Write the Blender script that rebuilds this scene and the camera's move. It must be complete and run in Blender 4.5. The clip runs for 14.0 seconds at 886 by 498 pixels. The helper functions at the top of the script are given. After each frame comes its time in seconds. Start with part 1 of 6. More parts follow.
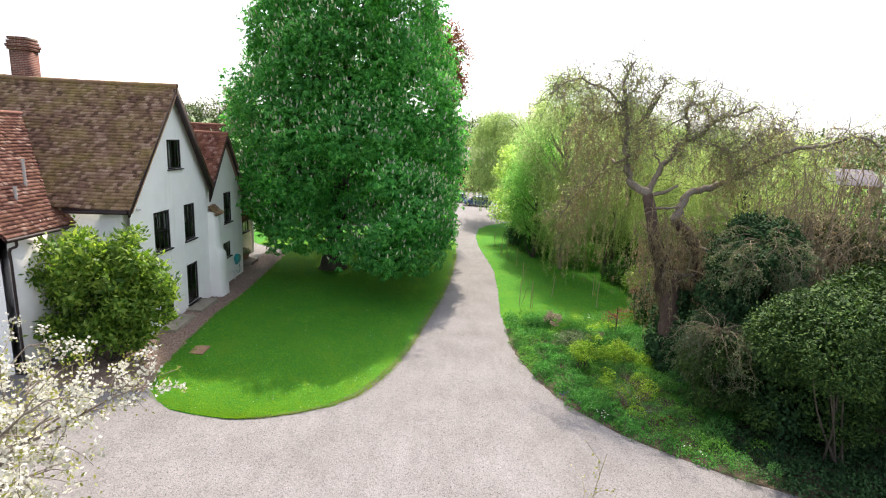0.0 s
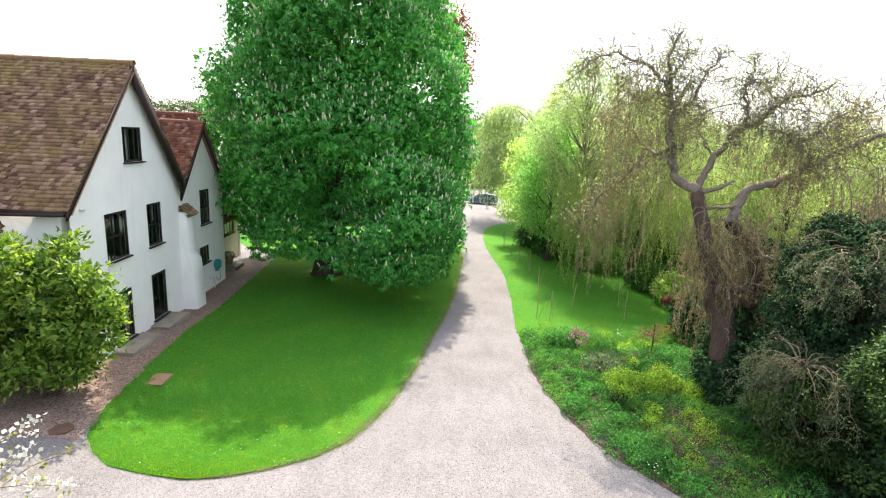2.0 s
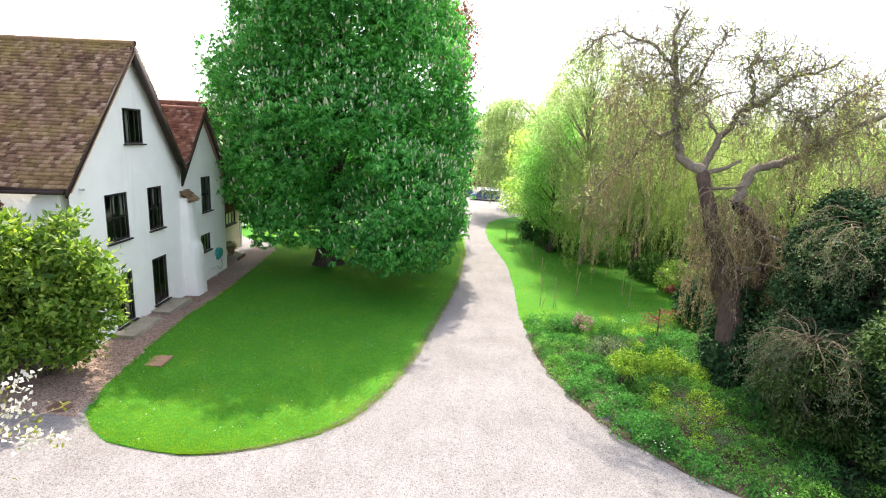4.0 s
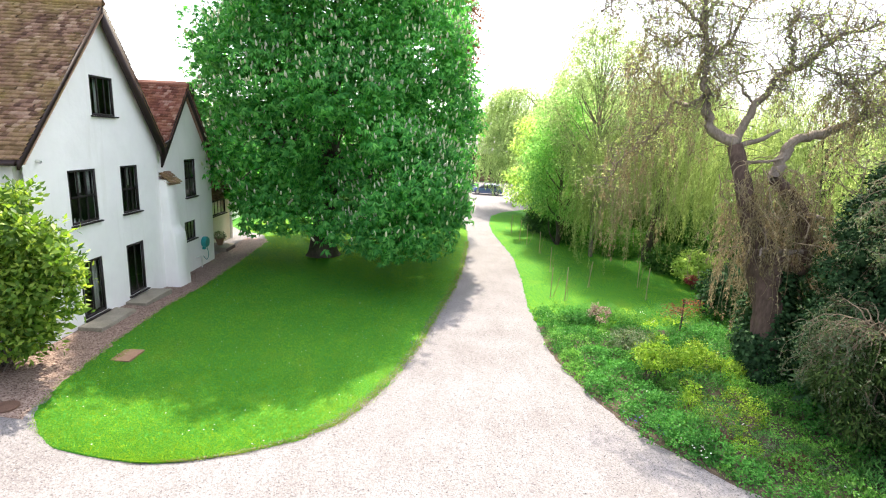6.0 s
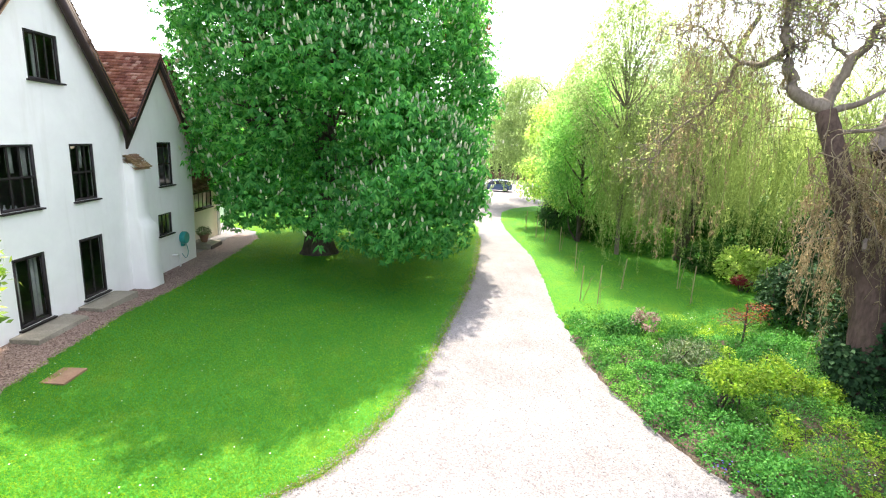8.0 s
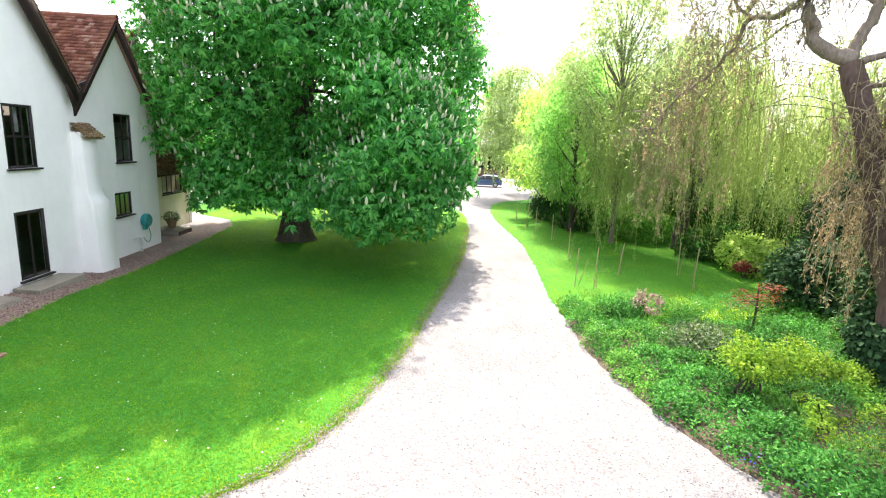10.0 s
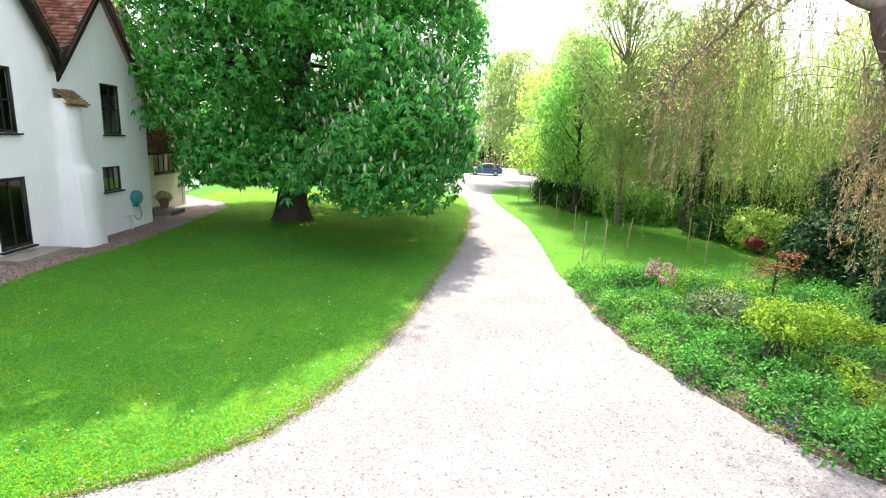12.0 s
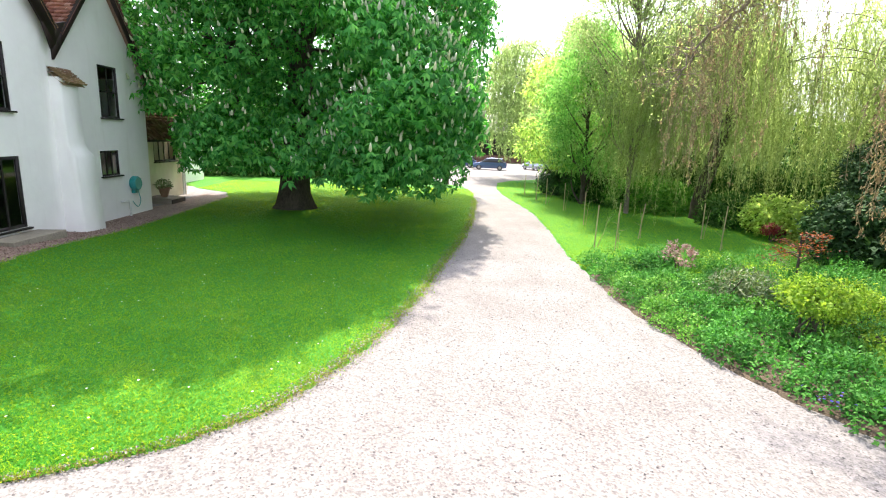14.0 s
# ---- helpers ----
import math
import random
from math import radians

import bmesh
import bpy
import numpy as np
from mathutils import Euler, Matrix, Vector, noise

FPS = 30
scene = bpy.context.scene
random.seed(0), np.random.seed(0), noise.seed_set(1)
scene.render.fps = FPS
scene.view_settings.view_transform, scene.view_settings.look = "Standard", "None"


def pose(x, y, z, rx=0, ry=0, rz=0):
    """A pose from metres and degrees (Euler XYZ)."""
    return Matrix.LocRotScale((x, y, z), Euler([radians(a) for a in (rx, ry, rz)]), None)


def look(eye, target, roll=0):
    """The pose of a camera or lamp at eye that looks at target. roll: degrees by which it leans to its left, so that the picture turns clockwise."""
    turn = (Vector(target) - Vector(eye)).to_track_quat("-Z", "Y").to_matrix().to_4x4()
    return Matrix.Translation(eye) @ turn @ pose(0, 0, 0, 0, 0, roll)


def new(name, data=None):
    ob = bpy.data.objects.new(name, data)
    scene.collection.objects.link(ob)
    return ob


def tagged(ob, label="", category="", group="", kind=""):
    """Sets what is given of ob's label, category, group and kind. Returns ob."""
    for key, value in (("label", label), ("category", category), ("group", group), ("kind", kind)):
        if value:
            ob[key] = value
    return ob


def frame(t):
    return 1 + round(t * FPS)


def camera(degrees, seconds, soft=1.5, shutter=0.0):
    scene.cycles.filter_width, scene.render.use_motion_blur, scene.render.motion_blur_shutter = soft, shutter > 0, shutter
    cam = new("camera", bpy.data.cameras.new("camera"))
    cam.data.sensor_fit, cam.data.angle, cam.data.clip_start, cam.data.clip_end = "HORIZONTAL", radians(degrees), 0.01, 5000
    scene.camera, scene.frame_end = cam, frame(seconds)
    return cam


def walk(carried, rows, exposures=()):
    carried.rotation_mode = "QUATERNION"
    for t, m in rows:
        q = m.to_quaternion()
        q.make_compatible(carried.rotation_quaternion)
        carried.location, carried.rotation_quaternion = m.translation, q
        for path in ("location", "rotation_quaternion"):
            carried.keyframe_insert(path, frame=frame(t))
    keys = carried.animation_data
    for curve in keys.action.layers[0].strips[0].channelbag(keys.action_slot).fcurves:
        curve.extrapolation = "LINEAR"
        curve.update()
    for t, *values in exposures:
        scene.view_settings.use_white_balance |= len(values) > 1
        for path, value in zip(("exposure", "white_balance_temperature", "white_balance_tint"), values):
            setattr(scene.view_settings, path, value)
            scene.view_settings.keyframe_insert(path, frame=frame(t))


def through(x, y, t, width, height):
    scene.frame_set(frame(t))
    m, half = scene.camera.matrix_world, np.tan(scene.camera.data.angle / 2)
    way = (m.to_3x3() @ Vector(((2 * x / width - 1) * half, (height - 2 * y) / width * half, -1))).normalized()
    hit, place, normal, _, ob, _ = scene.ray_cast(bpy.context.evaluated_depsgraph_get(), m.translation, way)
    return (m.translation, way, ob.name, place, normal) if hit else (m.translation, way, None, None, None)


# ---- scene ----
cam = camera(83.0, 14.0, 1.1)
PATH = [
    (0, (11.688, -0.095, 9.446), (11.779, 1.858, 9.022), 3.2),
    (0.5, (11.651, 1.042, 9.389), (11.736, 2.994, 8.964), 3.2),
    (1, (11.642, 2.032, 9.302), (11.726, 3.984, 8.873), 3.2),
    (1.5, (11.611, 2.991, 9.177), (11.695, 4.942, 8.747), 3.2),
    (2, (11.588, 3.592, 9.033), (11.672, 5.543, 8.599), 3.1),
    (2.5, (11.564, 3.663, 8.892), (11.642, 5.614, 8.46), 3.1),
    (3, (11.554, 3.563, 8.696), (11.632, 5.515, 8.266), 3.1),
    (5.5, (11.693, 4.526, 7.514), (11.764, 6.478, 7.086), 2.9),
    (6, (11.63, 5.374, 7.227), (11.702, 7.327, 6.8), 2.9),
    (6.5, (11.49, 6.328, 6.945), (11.563, 8.281, 6.521), 2.9),
    (7, (11.429, 7.284, 6.723), (11.496, 9.238, 6.301), 2.9),
    (7.5, (11.356, 8.11, 6.547), (11.421, 10.063, 6.122), 2.8),
    (8, (11.395, 8.561, 6.292), (11.452, 10.514, 5.868), 2.7),
    (10.5, (11.754, 10.243, 4.895), (11.856, 12.198, 4.487), 2.9),
    (11, (11.715, 10.424, 4.678), (11.818, 12.378, 4.262), 2.8),
    (11.5, (11.692, 10.459, 4.422), (11.791, 12.411, 3.998), 2.8),
    (12, (11.687, 10.55, 4.196), (11.786, 12.501, 3.77), 2.7),
    (12.5, (11.661, 10.687, 4.002), (11.764, 12.638, 3.576), 2.7),
    (13, (11.627, 10.808, 3.818), (11.733, 12.76, 3.395), 2.7),
    (13.5, (11.565, 10.921, 3.7), (11.663, 12.872, 3.273), 2.7),
    (14, (11.539, 10.998, 3.581), (11.63, 12.95, 3.152), 2.6),
]
EXPOSURES = [(t, stops, 6250, 14) for t, stops in ((0.0, 1.38), (1.5, 1.66), (3.2, 1.82), (5.5, 1.97), (7.5, 2.2), (10.5, 2.32), (14.0, 2.1))]
walk(cam, [(t, look(eye, target, roll)) for t, eye, target, roll in PATH], EXPOSURES)

# ---- light ----
SUN_UP, SUN_SIDE = 56.3, 3.0    # height of the sun, and its turn from +y towards +x
world = bpy.data.worlds.new("sky")
scene.world = world
world.use_nodes = True
wn = world.node_tree.nodes
wl = world.node_tree.links
sky = wn.new("ShaderNodeTexSky")
sky.sky_type, sky.sun_disc = "NISHITA", False
sky.sun_elevation, sky.sun_rotation = radians(SUN_UP), radians(SUN_SIDE)
sky.air_density, sky.dust_density, sky.ozone_density = 1.0, 4.0, 1.0
pale = wn.new("ShaderNodeHueSaturation")
pale.inputs["Saturation"].default_value = 0.4
wl.new(sky.outputs["Color"], pale.inputs["Color"])
wl.new(pale.outputs["Color"], wn["Background"].inputs["Color"])
wn["Background"].inputs["Strength"].default_value = 0.148
sun = new("sun", bpy.data.lights.new("sun", "SUN"))
sun.data.energy, sun.data.angle, sun.data.color = 3.25, radians(0.55), (1.0, 0.89, 0.7)
s_az, s_el = radians(SUN_SIDE), radians(SUN_UP)
sun.matrix_world = look((40 * math.sin(s_az) * math.cos(s_el), 40 * math.cos(s_az) * math.cos(s_el), 40 * math.sin(s_el)), (0, 0, 0))


# ---- materials ----
class Nodes:
    """A node material in the making."""

    def __init__(self, name):
        self.m = bpy.data.materials.new(name)
        self.m.use_nodes = True
        self.n, self.l = self.m.node_tree.nodes, self.m.node_tree.links
        self.p = self.n["Principled BSDF"]
        self.out = self.n["Material Output"]
        self.pos = None

    def add(self, kind, **values):
        node = self.n.new(kind)
        for key, v in values.items():
            node.inputs[key.replace("_", " ")].default_value = v
        return node

    def coords(self):
        if self.pos is None:
            self.pos = self.n.new("ShaderNodeNewGeometry").outputs["Position"]
        return self.pos

    def noise(self, scale, detail=4.0, rough=0.6, stretch=None):
        t = self.add("ShaderNodeTexNoise", Scale=scale, Detail=detail, Roughness=rough)
        src = self.coords()
        if stretch:
            mp = self.n.new("ShaderNodeMapping")
            mp.inputs["Scale"].default_value = stretch
            self.l.new(src, mp.inputs["Vector"])
            src = mp.outputs["Vector"]
        self.l.new(src, t.inputs["Vector"])
        return t.outputs["Fac"]

    def ramp(self, fac, *stops):
        r = self.n.new("ShaderNodeValToRGB")
        el = r.color_ramp.elements
        while len(el) < len(stops):
            el.new(0.5)
        for e, (p, c) in zip(el, stops):
            e.position, e.color = p, (*c, 1.0)
        self.l.new(fac, r.inputs["Fac"])
        return r.outputs["Color"]

    def mix(self, fac, a, b, how="MIX"):
        m = self.n.new("ShaderNodeMix")
        m.data_type, m.blend_type = "RGBA", how
        for sock, v in ((m.inputs["Factor"], fac), (m.inputs[6], a), (m.inputs[7], b)):
            if isinstance(v, (int, float)):
                sock.default_value = v
            elif isinstance(v, tuple):
                sock.default_value = (*v, 1.0)
            else:
                self.l.new(v, sock)
        return m.outputs[2]

    def island(self):
        return self.n.new("ShaderNodeNewGeometry").outputs["Random Per Island"]

    def bump(self, height, strength=0.3, distance=0.02):
        b = self.add("ShaderNodeBump", Strength=strength, Distance=distance)
        self.l.new(height, b.inputs["Height"])
        self.l.new(b.outputs["Normal"], self.p.inputs["Normal"])

    def done(self, colour, rough=0.8, metal=0.0, spec=0.3):
        if isinstance(colour, tuple):
            self.p.inputs["Base Color"].default_value = (*colour, 1.0)
        else:
            self.l.new(colour, self.p.inputs["Base Color"])
        self.p.inputs["Roughness"].default_value = rough
        self.p.inputs["Metallic"].default_value = metal
        self.p.inputs["Specular IOR Level"].default_value = spec
        return self.m


def surface(name, dark, light, scale=3.0, fine=40.0, rough=0.85, bump=0.3, distance=0.01, spec=0.3, metal=0.0, stretch=None):
    k = Nodes(name)
    big = k.noise(scale, 5.0, 0.6, stretch)
    small = k.noise(fine, 3.0, 0.6, stretch)
    c = k.ramp(big, (0.3, dark), (0.7, light))
    c = k.mix(k.ramp(small, (0.3, (0.35,) * 3), (0.7, (0.65,) * 3)), c, c, "MIX")
    c = k.mix(0.35, c, k.ramp(small, (0.3, tuple(0.55 * v for v in dark)), (0.7, tuple(min(1.0, 1.25 * v) for v in light))))
    k.bump(small, bump, distance)
    return k.done(c, rough, metal, spec)


def foliage(name, dark, mid, light, through=0.4, gloss=0.4, patch=0.35, glow=(1.35, 1.3, 0.6), rough=0.55, swing=(0.72, 1.14)):
    """Leaves: each leaf has its own shade, with slow drifts over the plant, and light comes through."""
    k = Nodes(name)
    c = k.ramp(k.island(), (0.05, dark), (0.5, mid), (0.95, light))
    drift = k.ramp(k.noise(patch, 2.0), (0.35, (swing[0], swing[0] * 1.03, swing[0])), (0.65, (swing[1], swing[1] * 0.98, swing[1] * 0.88)))
    c = k.mix(1.0, c, drift, "MULTIPLY")
    k.done(c, rough, 0.0, gloss)
    tr = k.n.new("ShaderNodeBsdfTranslucent")
    warm = k.mix(1.0, c, glow, "MULTIPLY")
    k.l.new(warm, tr.inputs["Color"])
    ms = k.n.new("ShaderNodeMixShader")
    ms.inputs["Fac"].default_value = through
    k.l.new(k.p.outputs["BSDF"], ms.inputs[1])
    k.l.new(tr.outputs["BSDF"], ms.inputs[2])
    k.l.new(ms.outputs["Shader"], k.out.inputs["Surface"])
    return k.m


def make_gravel(name, dark, mid, light, scale):
    k = Nodes(name)
    v = k.add("ShaderNodeTexVoronoi", Scale=scale)
    k.l.new(k.coords(), v.inputs["Vector"])
    sep = k.n.new("ShaderNodeSeparateColor")
    k.l.new(v.outputs["Color"], sep.inputs["Color"])
    c = k.ramp(sep.outputs["Red"], (0.04, dark), (0.3, mid), (0.85, light))
    c = k.mix(1.0, c, k.ramp(k.noise(0.5, 5.0), (0.3, (0.84, 0.82, 0.8)), (0.7, (1.1, 1.09, 1.08))), "MULTIPLY")
    c = k.mix(1.0, c, k.ramp(k.noise(2.5, 4.0, 0.6, (1.0, 0.25, 1.0)), (0.3, (0.9, 0.9, 0.89)), (0.7, (1.05, 1.05, 1.05))), "MULTIPLY")
    c = k.mix(1.0, c, k.ramp(k.noise(14.0, 5.0, 0.75), (0.3, (0.7, 0.69, 0.685)), (0.7, (1.2, 1.2, 1.2))), "MULTIPLY")
    k.bump(v.outputs["Distance"], 0.6, 0.012)
    return k.done(c, 0.9, 0.0, 0.2)


def make_grass(name):
    k = Nodes(name)
    c = k.ramp(k.noise(55.0, 3.0, 0.7), (0.3, (0.027, 0.14, 0.012)), (0.7, (0.07, 0.23, 0.018)))
    patches = k.ramp(k.noise(0.7, 5.0, 0.65), (0.3, (0.8, 0.92, 0.85)), (0.55, (1.0, 1.0, 1.0)), (0.75, (2.1, 1.12, 1.0)))
    c = k.mix(1.0, c, patches, "MULTIPLY")
    worn = k.ramp(k.noise(2.3, 4.0, 0.7), (0.64, (0, 0, 0)), (0.8, (0.4, 0.4, 0.4)))
    c = k.mix(worn, c, (0.13, 0.17, 0.035))
    k.bump(k.noise(90.0, 2.0), 0.7, 0.03)
    return k.done(c, 0.9, 0.0, 0.15)


def make_tiles(name, stops, moss, moss_amount, single=False):
    k = Nodes(name)
    c = k.ramp(k.n.new("ShaderNodeObjectInfo").outputs["Random"] if single else k.island(), *stops)
    blotch = k.ramp(k.noise(0.8, 6.0, 0.7), (0.42, (0, 0, 0)), (0.68, (moss_amount,) * 3))
    c = k.mix(blotch, c, moss)
    c = k.mix(1.0, c, k.ramp(k.noise(14.0, 4.0), (0.3, (0.72, 0.7, 0.68)), (0.7, (1.15, 1.13, 1.1))), "MULTIPLY")
    lichen = k.ramp(k.noise(5.0, 6.0, 0.75), (0.68, (0, 0, 0)), (0.72, (0.5, 0.5, 0.5)))
    c = k.mix(lichen, c, (0.42, 0.38, 0.28))
    k.bump(k.noise(60.0, 3.0), 0.4, 0.008)
    return k.done(c, 0.9, 0.0, 0.15)


def make_plaster(name, base, shade):
    k = Nodes(name)
    c = k.ramp(k.noise(0.9, 6.0, 0.65), (0.3, shade), (0.65, base))
    streak = k.ramp(k.noise(2.0, 4.0, 0.6, (1.0, 1.0, 0.12)), (0.55, (1, 1, 1)), (0.8, (0.9, 0.895, 0.87)))
    c = k.mix(1.0, c, streak, "MULTIPLY")
    low = k.noise(2.2, 5.0)
    k.bump(low, 0.35, 0.06)
    return k.done(c, 0.85, 0.0, 0.2)


def make_brick(name):
    k = Nodes(name)
    b = k.n.new("ShaderNodeTexBrick")
    b.inputs["Scale"].default_value = 1.0
    b.inputs["Brick Width"].default_value, b.inputs["Row Height"].default_value = 0.225, 0.075
    b.inputs["Mortar Size"].default_value = 0.008
    b.inputs["Color1"].default_value = (0.2, 0.07, 0.052, 1)
    b.inputs["Color2"].default_value = (0.13, 0.05, 0.042, 1)
    b.inputs["Mortar"].default_value = (0.3, 0.26, 0.22, 1)
    mp = k.n.new("ShaderNodeMapping")
    mp.inputs["Rotation"].default_value = (radians(90), 0, 0)
    k.l.new(k.coords(), mp.inputs["Vector"])
    k.l.new(mp.outputs["Vector"], b.inputs["Vector"])
    c = k.mix(1.0, b.outputs["Color"], k.ramp(k.noise(6.0, 5.0), (0.3, (0.7, 0.7, 0.7)), (0.7, (1.2, 1.15, 1.1))), "MULTIPLY")
    k.bump(b.outputs["Fac"], -0.5, 0.01)
    return k.done(c, 0.9, 0.0, 0.2)


def make_glass(name):
    """A window pane: mostly clear, with a true reflection."""
    k = Nodes(name)
    k.p.inputs["Transmission Weight"].default_value = 1.0
    k.p.inputs["IOR"].default_value = 1.45
    k.done((0.75, 0.8, 0.8), 0.02, 0.0, 0.5)
    return k.m


M_GRAVEL = make_gravel("drive_gravel", (0.118, 0.113, 0.115), (0.18, 0.173, 0.177), (0.214, 0.206, 0.21), 38.0)
M_PEBBLE = make_gravel("brown_gravel", (0.11, 0.072, 0.057), (0.22, 0.152, 0.123), (0.34, 0.265, 0.222), 30.0)
M_GRASS = make_grass("mown_grass")
M_FIELD = surface("field", (0.05, 0.1, 0.025), (0.11, 0.16, 0.05), 0.05, 2.0)
M_SOIL = surface("soil", (0.04, 0.032, 0.022), (0.1, 0.075, 0.05), 2.0, 35.0, 0.95, 0.8, 0.03)
M_PLASTER = make_plaster("white_plaster", (0.89, 0.875, 0.85), (0.83, 0.815, 0.79))
M_CREAM = make_plaster("cream_plaster", (0.78, 0.7, 0.56), (0.66, 0.58, 0.45))
OLD_TILE = (((0.0, (0.1, 0.058, 0.045)), (0.4, (0.21, 0.125, 0.092)), (0.8, (0.3, 0.19, 0.14)), (1.0, (0.42, 0.3, 0.23))), (0.3, 0.235, 0.085), 0.72)
M_TILE = make_tiles("old_clay_tile", *OLD_TILE)
M_TILE_SINGLE = make_tiles("old_single_tile", *OLD_TILE, True)
M_TILE_RED = make_tiles("red_clay_tile", ((0.0, (0.1, 0.046, 0.038)), (0.5, (0.2, 0.092, 0.073)), (0.85, (0.27, 0.15, 0.12)), (1.0, (0.36, 0.25, 0.21))), (0.3, 0.17, 0.09), 0.35)
M_SLATE = surface("purple_slate", (0.07, 0.06, 0.07), (0.12, 0.105, 0.118), 1.0, 12.0, 0.7)
M_BRICK = make_brick("chimney_brick")
M_BLACK = surface("black_stained_wood", (0.012, 0.01, 0.011), (0.028, 0.022, 0.02), 3.0, 50.0, 0.55, 0.25, 0.004)
M_BOARD = surface("dark_brown_board", (0.02, 0.012, 0.014), (0.045, 0.028, 0.026), 2.0, 30.0, 0.6, 0.3, 0.006, 0.3, 0.0, (1.0, 1.0, 0.2))
M_GLASS = make_glass("window_glass")
M_CURTAIN = surface("pale_curtain", (0.5, 0.5, 0.47), (0.66, 0.65, 0.6), 5.0, 60.0, 0.9, 0.3, 0.01)
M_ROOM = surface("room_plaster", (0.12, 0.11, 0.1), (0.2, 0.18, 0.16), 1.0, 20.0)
M_STONE = surface("weathered_stone", (0.19, 0.165, 0.125), (0.33, 0.3, 0.24), 2.0, 25.0, 0.9, 0.5, 0.01)
M_IRON = surface("rusty_iron", (0.09, 0.05, 0.035), (0.17, 0.1, 0.07), 4.0, 50.0, 0.75, 0.4, 0.005)
M_LID = surface("weathered_lid", (0.2, 0.115, 0.07), (0.3, 0.19, 0.12), 3.0, 40.0, 0.9, 0.4, 0.006)
M_LEAD = surface("grey_pipe", (0.4, 0.36, 0.34), (0.55, 0.5, 0.48), 4.0, 40.0, 0.6, 0.2, 0.004)
M_WHITE = surface("white_plastic", (0.68, 0.68, 0.66), (0.78, 0.78, 0.76), 4.0, 40.0, 0.4, 0.1, 0.003, 0.5)
M_TEAL = surface("teal_plastic", (0.01, 0.2, 0.2), (0.02, 0.28, 0.27), 4.0, 40.0, 0.4, 0.1, 0.003, 0.5)
M_BLACKPL = surface("black_rubber", (0.012, 0.012, 0.012), (0.025, 0.025, 0.025), 4.0, 40.0, 0.6, 0.1, 0.003)
M_STAKE = surface("bamboo", (0.3, 0.24, 0.13), (0.42, 0.35, 0.2), 6.0, 40.0, 0.7, 0.2, 0.004)
M_BARK = surface("grey_brown_bark", (0.045, 0.036, 0.028), (0.12, 0.1, 0.08), 2.0, 16.0, 0.95, 0.9, 0.05, 0.2, 0.0, (1.0, 1.0, 0.3))
M_BARK_RED = surface("red_brown_bark", (0.05, 0.034, 0.027), (0.155, 0.108, 0.086), 2.0, 14.0, 0.95, 0.9, 0.06, 0.2, 0.0, (1.0, 1.0, 0.3))
M_LIMB = surface("grey_limb_bark", (0.115, 0.094, 0.075), (0.285, 0.24, 0.195), 2.0, 18.0, 0.95, 0.8, 0.03, 0.2, 0.0, (1.0, 1.0, 0.3))
M_BARK_PALE = surface("pale_twig_bark", (0.21, 0.18, 0.085), (0.37, 0.325, 0.18), 2.0, 20.0, 0.95, 0.8, 0.03, 0.2, 0.0, (1.0, 1.0, 0.3))
M_CANE = surface("dry_cane", (0.14, 0.11, 0.07), (0.28, 0.225, 0.15), 2.0, 20.0, 0.9, 0.5, 0.01)
M_CHESTNUT = foliage("chestnut_leaf", (0.036, 0.195, 0.044), (0.1, 0.375, 0.088), (0.215, 0.55, 0.14), 0.5, 0.12, 0.3, glow=(1.1, 1.3, 0.65), rough=0.45)
M_CANDLE = foliage("cream_blossom", (0.6, 0.66, 0.46), (0.74, 0.78, 0.6), (0.82, 0.84, 0.72), 0.4, 0.1, glow=(1.0, 1.0, 0.9))
M_MAGNOLIA = foliage("glossy_leaf", (0.055, 0.13, 0.018), (0.15, 0.275, 0.04), (0.34, 0.46, 0.1), 0.5, 0.25, 0.8, rough=0.5)
M_CHERRY = foliage("white_petal", (0.5, 0.49, 0.43), (0.62, 0.61, 0.57), (0.72, 0.71, 0.69), 0.4, 0.2, glow=(1.0, 1.0, 1.0))
M_CHERRY_LEAF = foliage("young_cherry_leaf", (0.14, 0.17, 0.03), (0.24, 0.27, 0.06), (0.34, 0.34, 0.11), 0.4, 0.3)
M_WILLOW = foliage("willow_leaf", (0.26, 0.35, 0.13), (0.37, 0.475, 0.2), (0.49, 0.58, 0.28), 0.74, 0.1, 0.25, glow=(1.12, 1.12, 0.85))
M_FINE = foliage("birch_leaf", (0.26, 0.35, 0.15), (0.38, 0.48, 0.22), (0.52, 0.6, 0.34), 0.72, 0.1, 0.3, glow=(1.08, 1.12, 0.9))
M_WILLOW_FAR = foliage("soft_willow_leaf", (0.26, 0.37, 0.15), (0.38, 0.49, 0.22), (0.5, 0.59, 0.31), 0.68, 0.1, 0.25, glow=(1.0, 1.06, 0.85))
M_DRY = foliage("dry_catkin", (0.17, 0.135, 0.08), (0.29, 0.235, 0.145), (0.42, 0.36, 0.23), 0.4, 0.1, 0.5, glow=(1.1, 1.0, 0.9))
M_BIRCH = foliage("bright_tree_leaf", (0.24, 0.4, 0.1), (0.38, 0.55, 0.16), (0.52, 0.66, 0.25), 0.7, 0.12, 0.22, glow=(1.15, 1.15, 0.75))
M_IVY = foliage("ivy_leaf", (0.016, 0.043, 0.018), (0.032, 0.078, 0.033), (0.066, 0.135, 0.055), 0.1, 0.08, 0.6, rough=0.7)
M_LAUREL = foliage("laurel_leaf", (0.01, 0.03, 0.008), (0.027, 0.064, 0.015), (0.085, 0.145, 0.036), 0.1, 0.1, 0.7, rough=0.6)
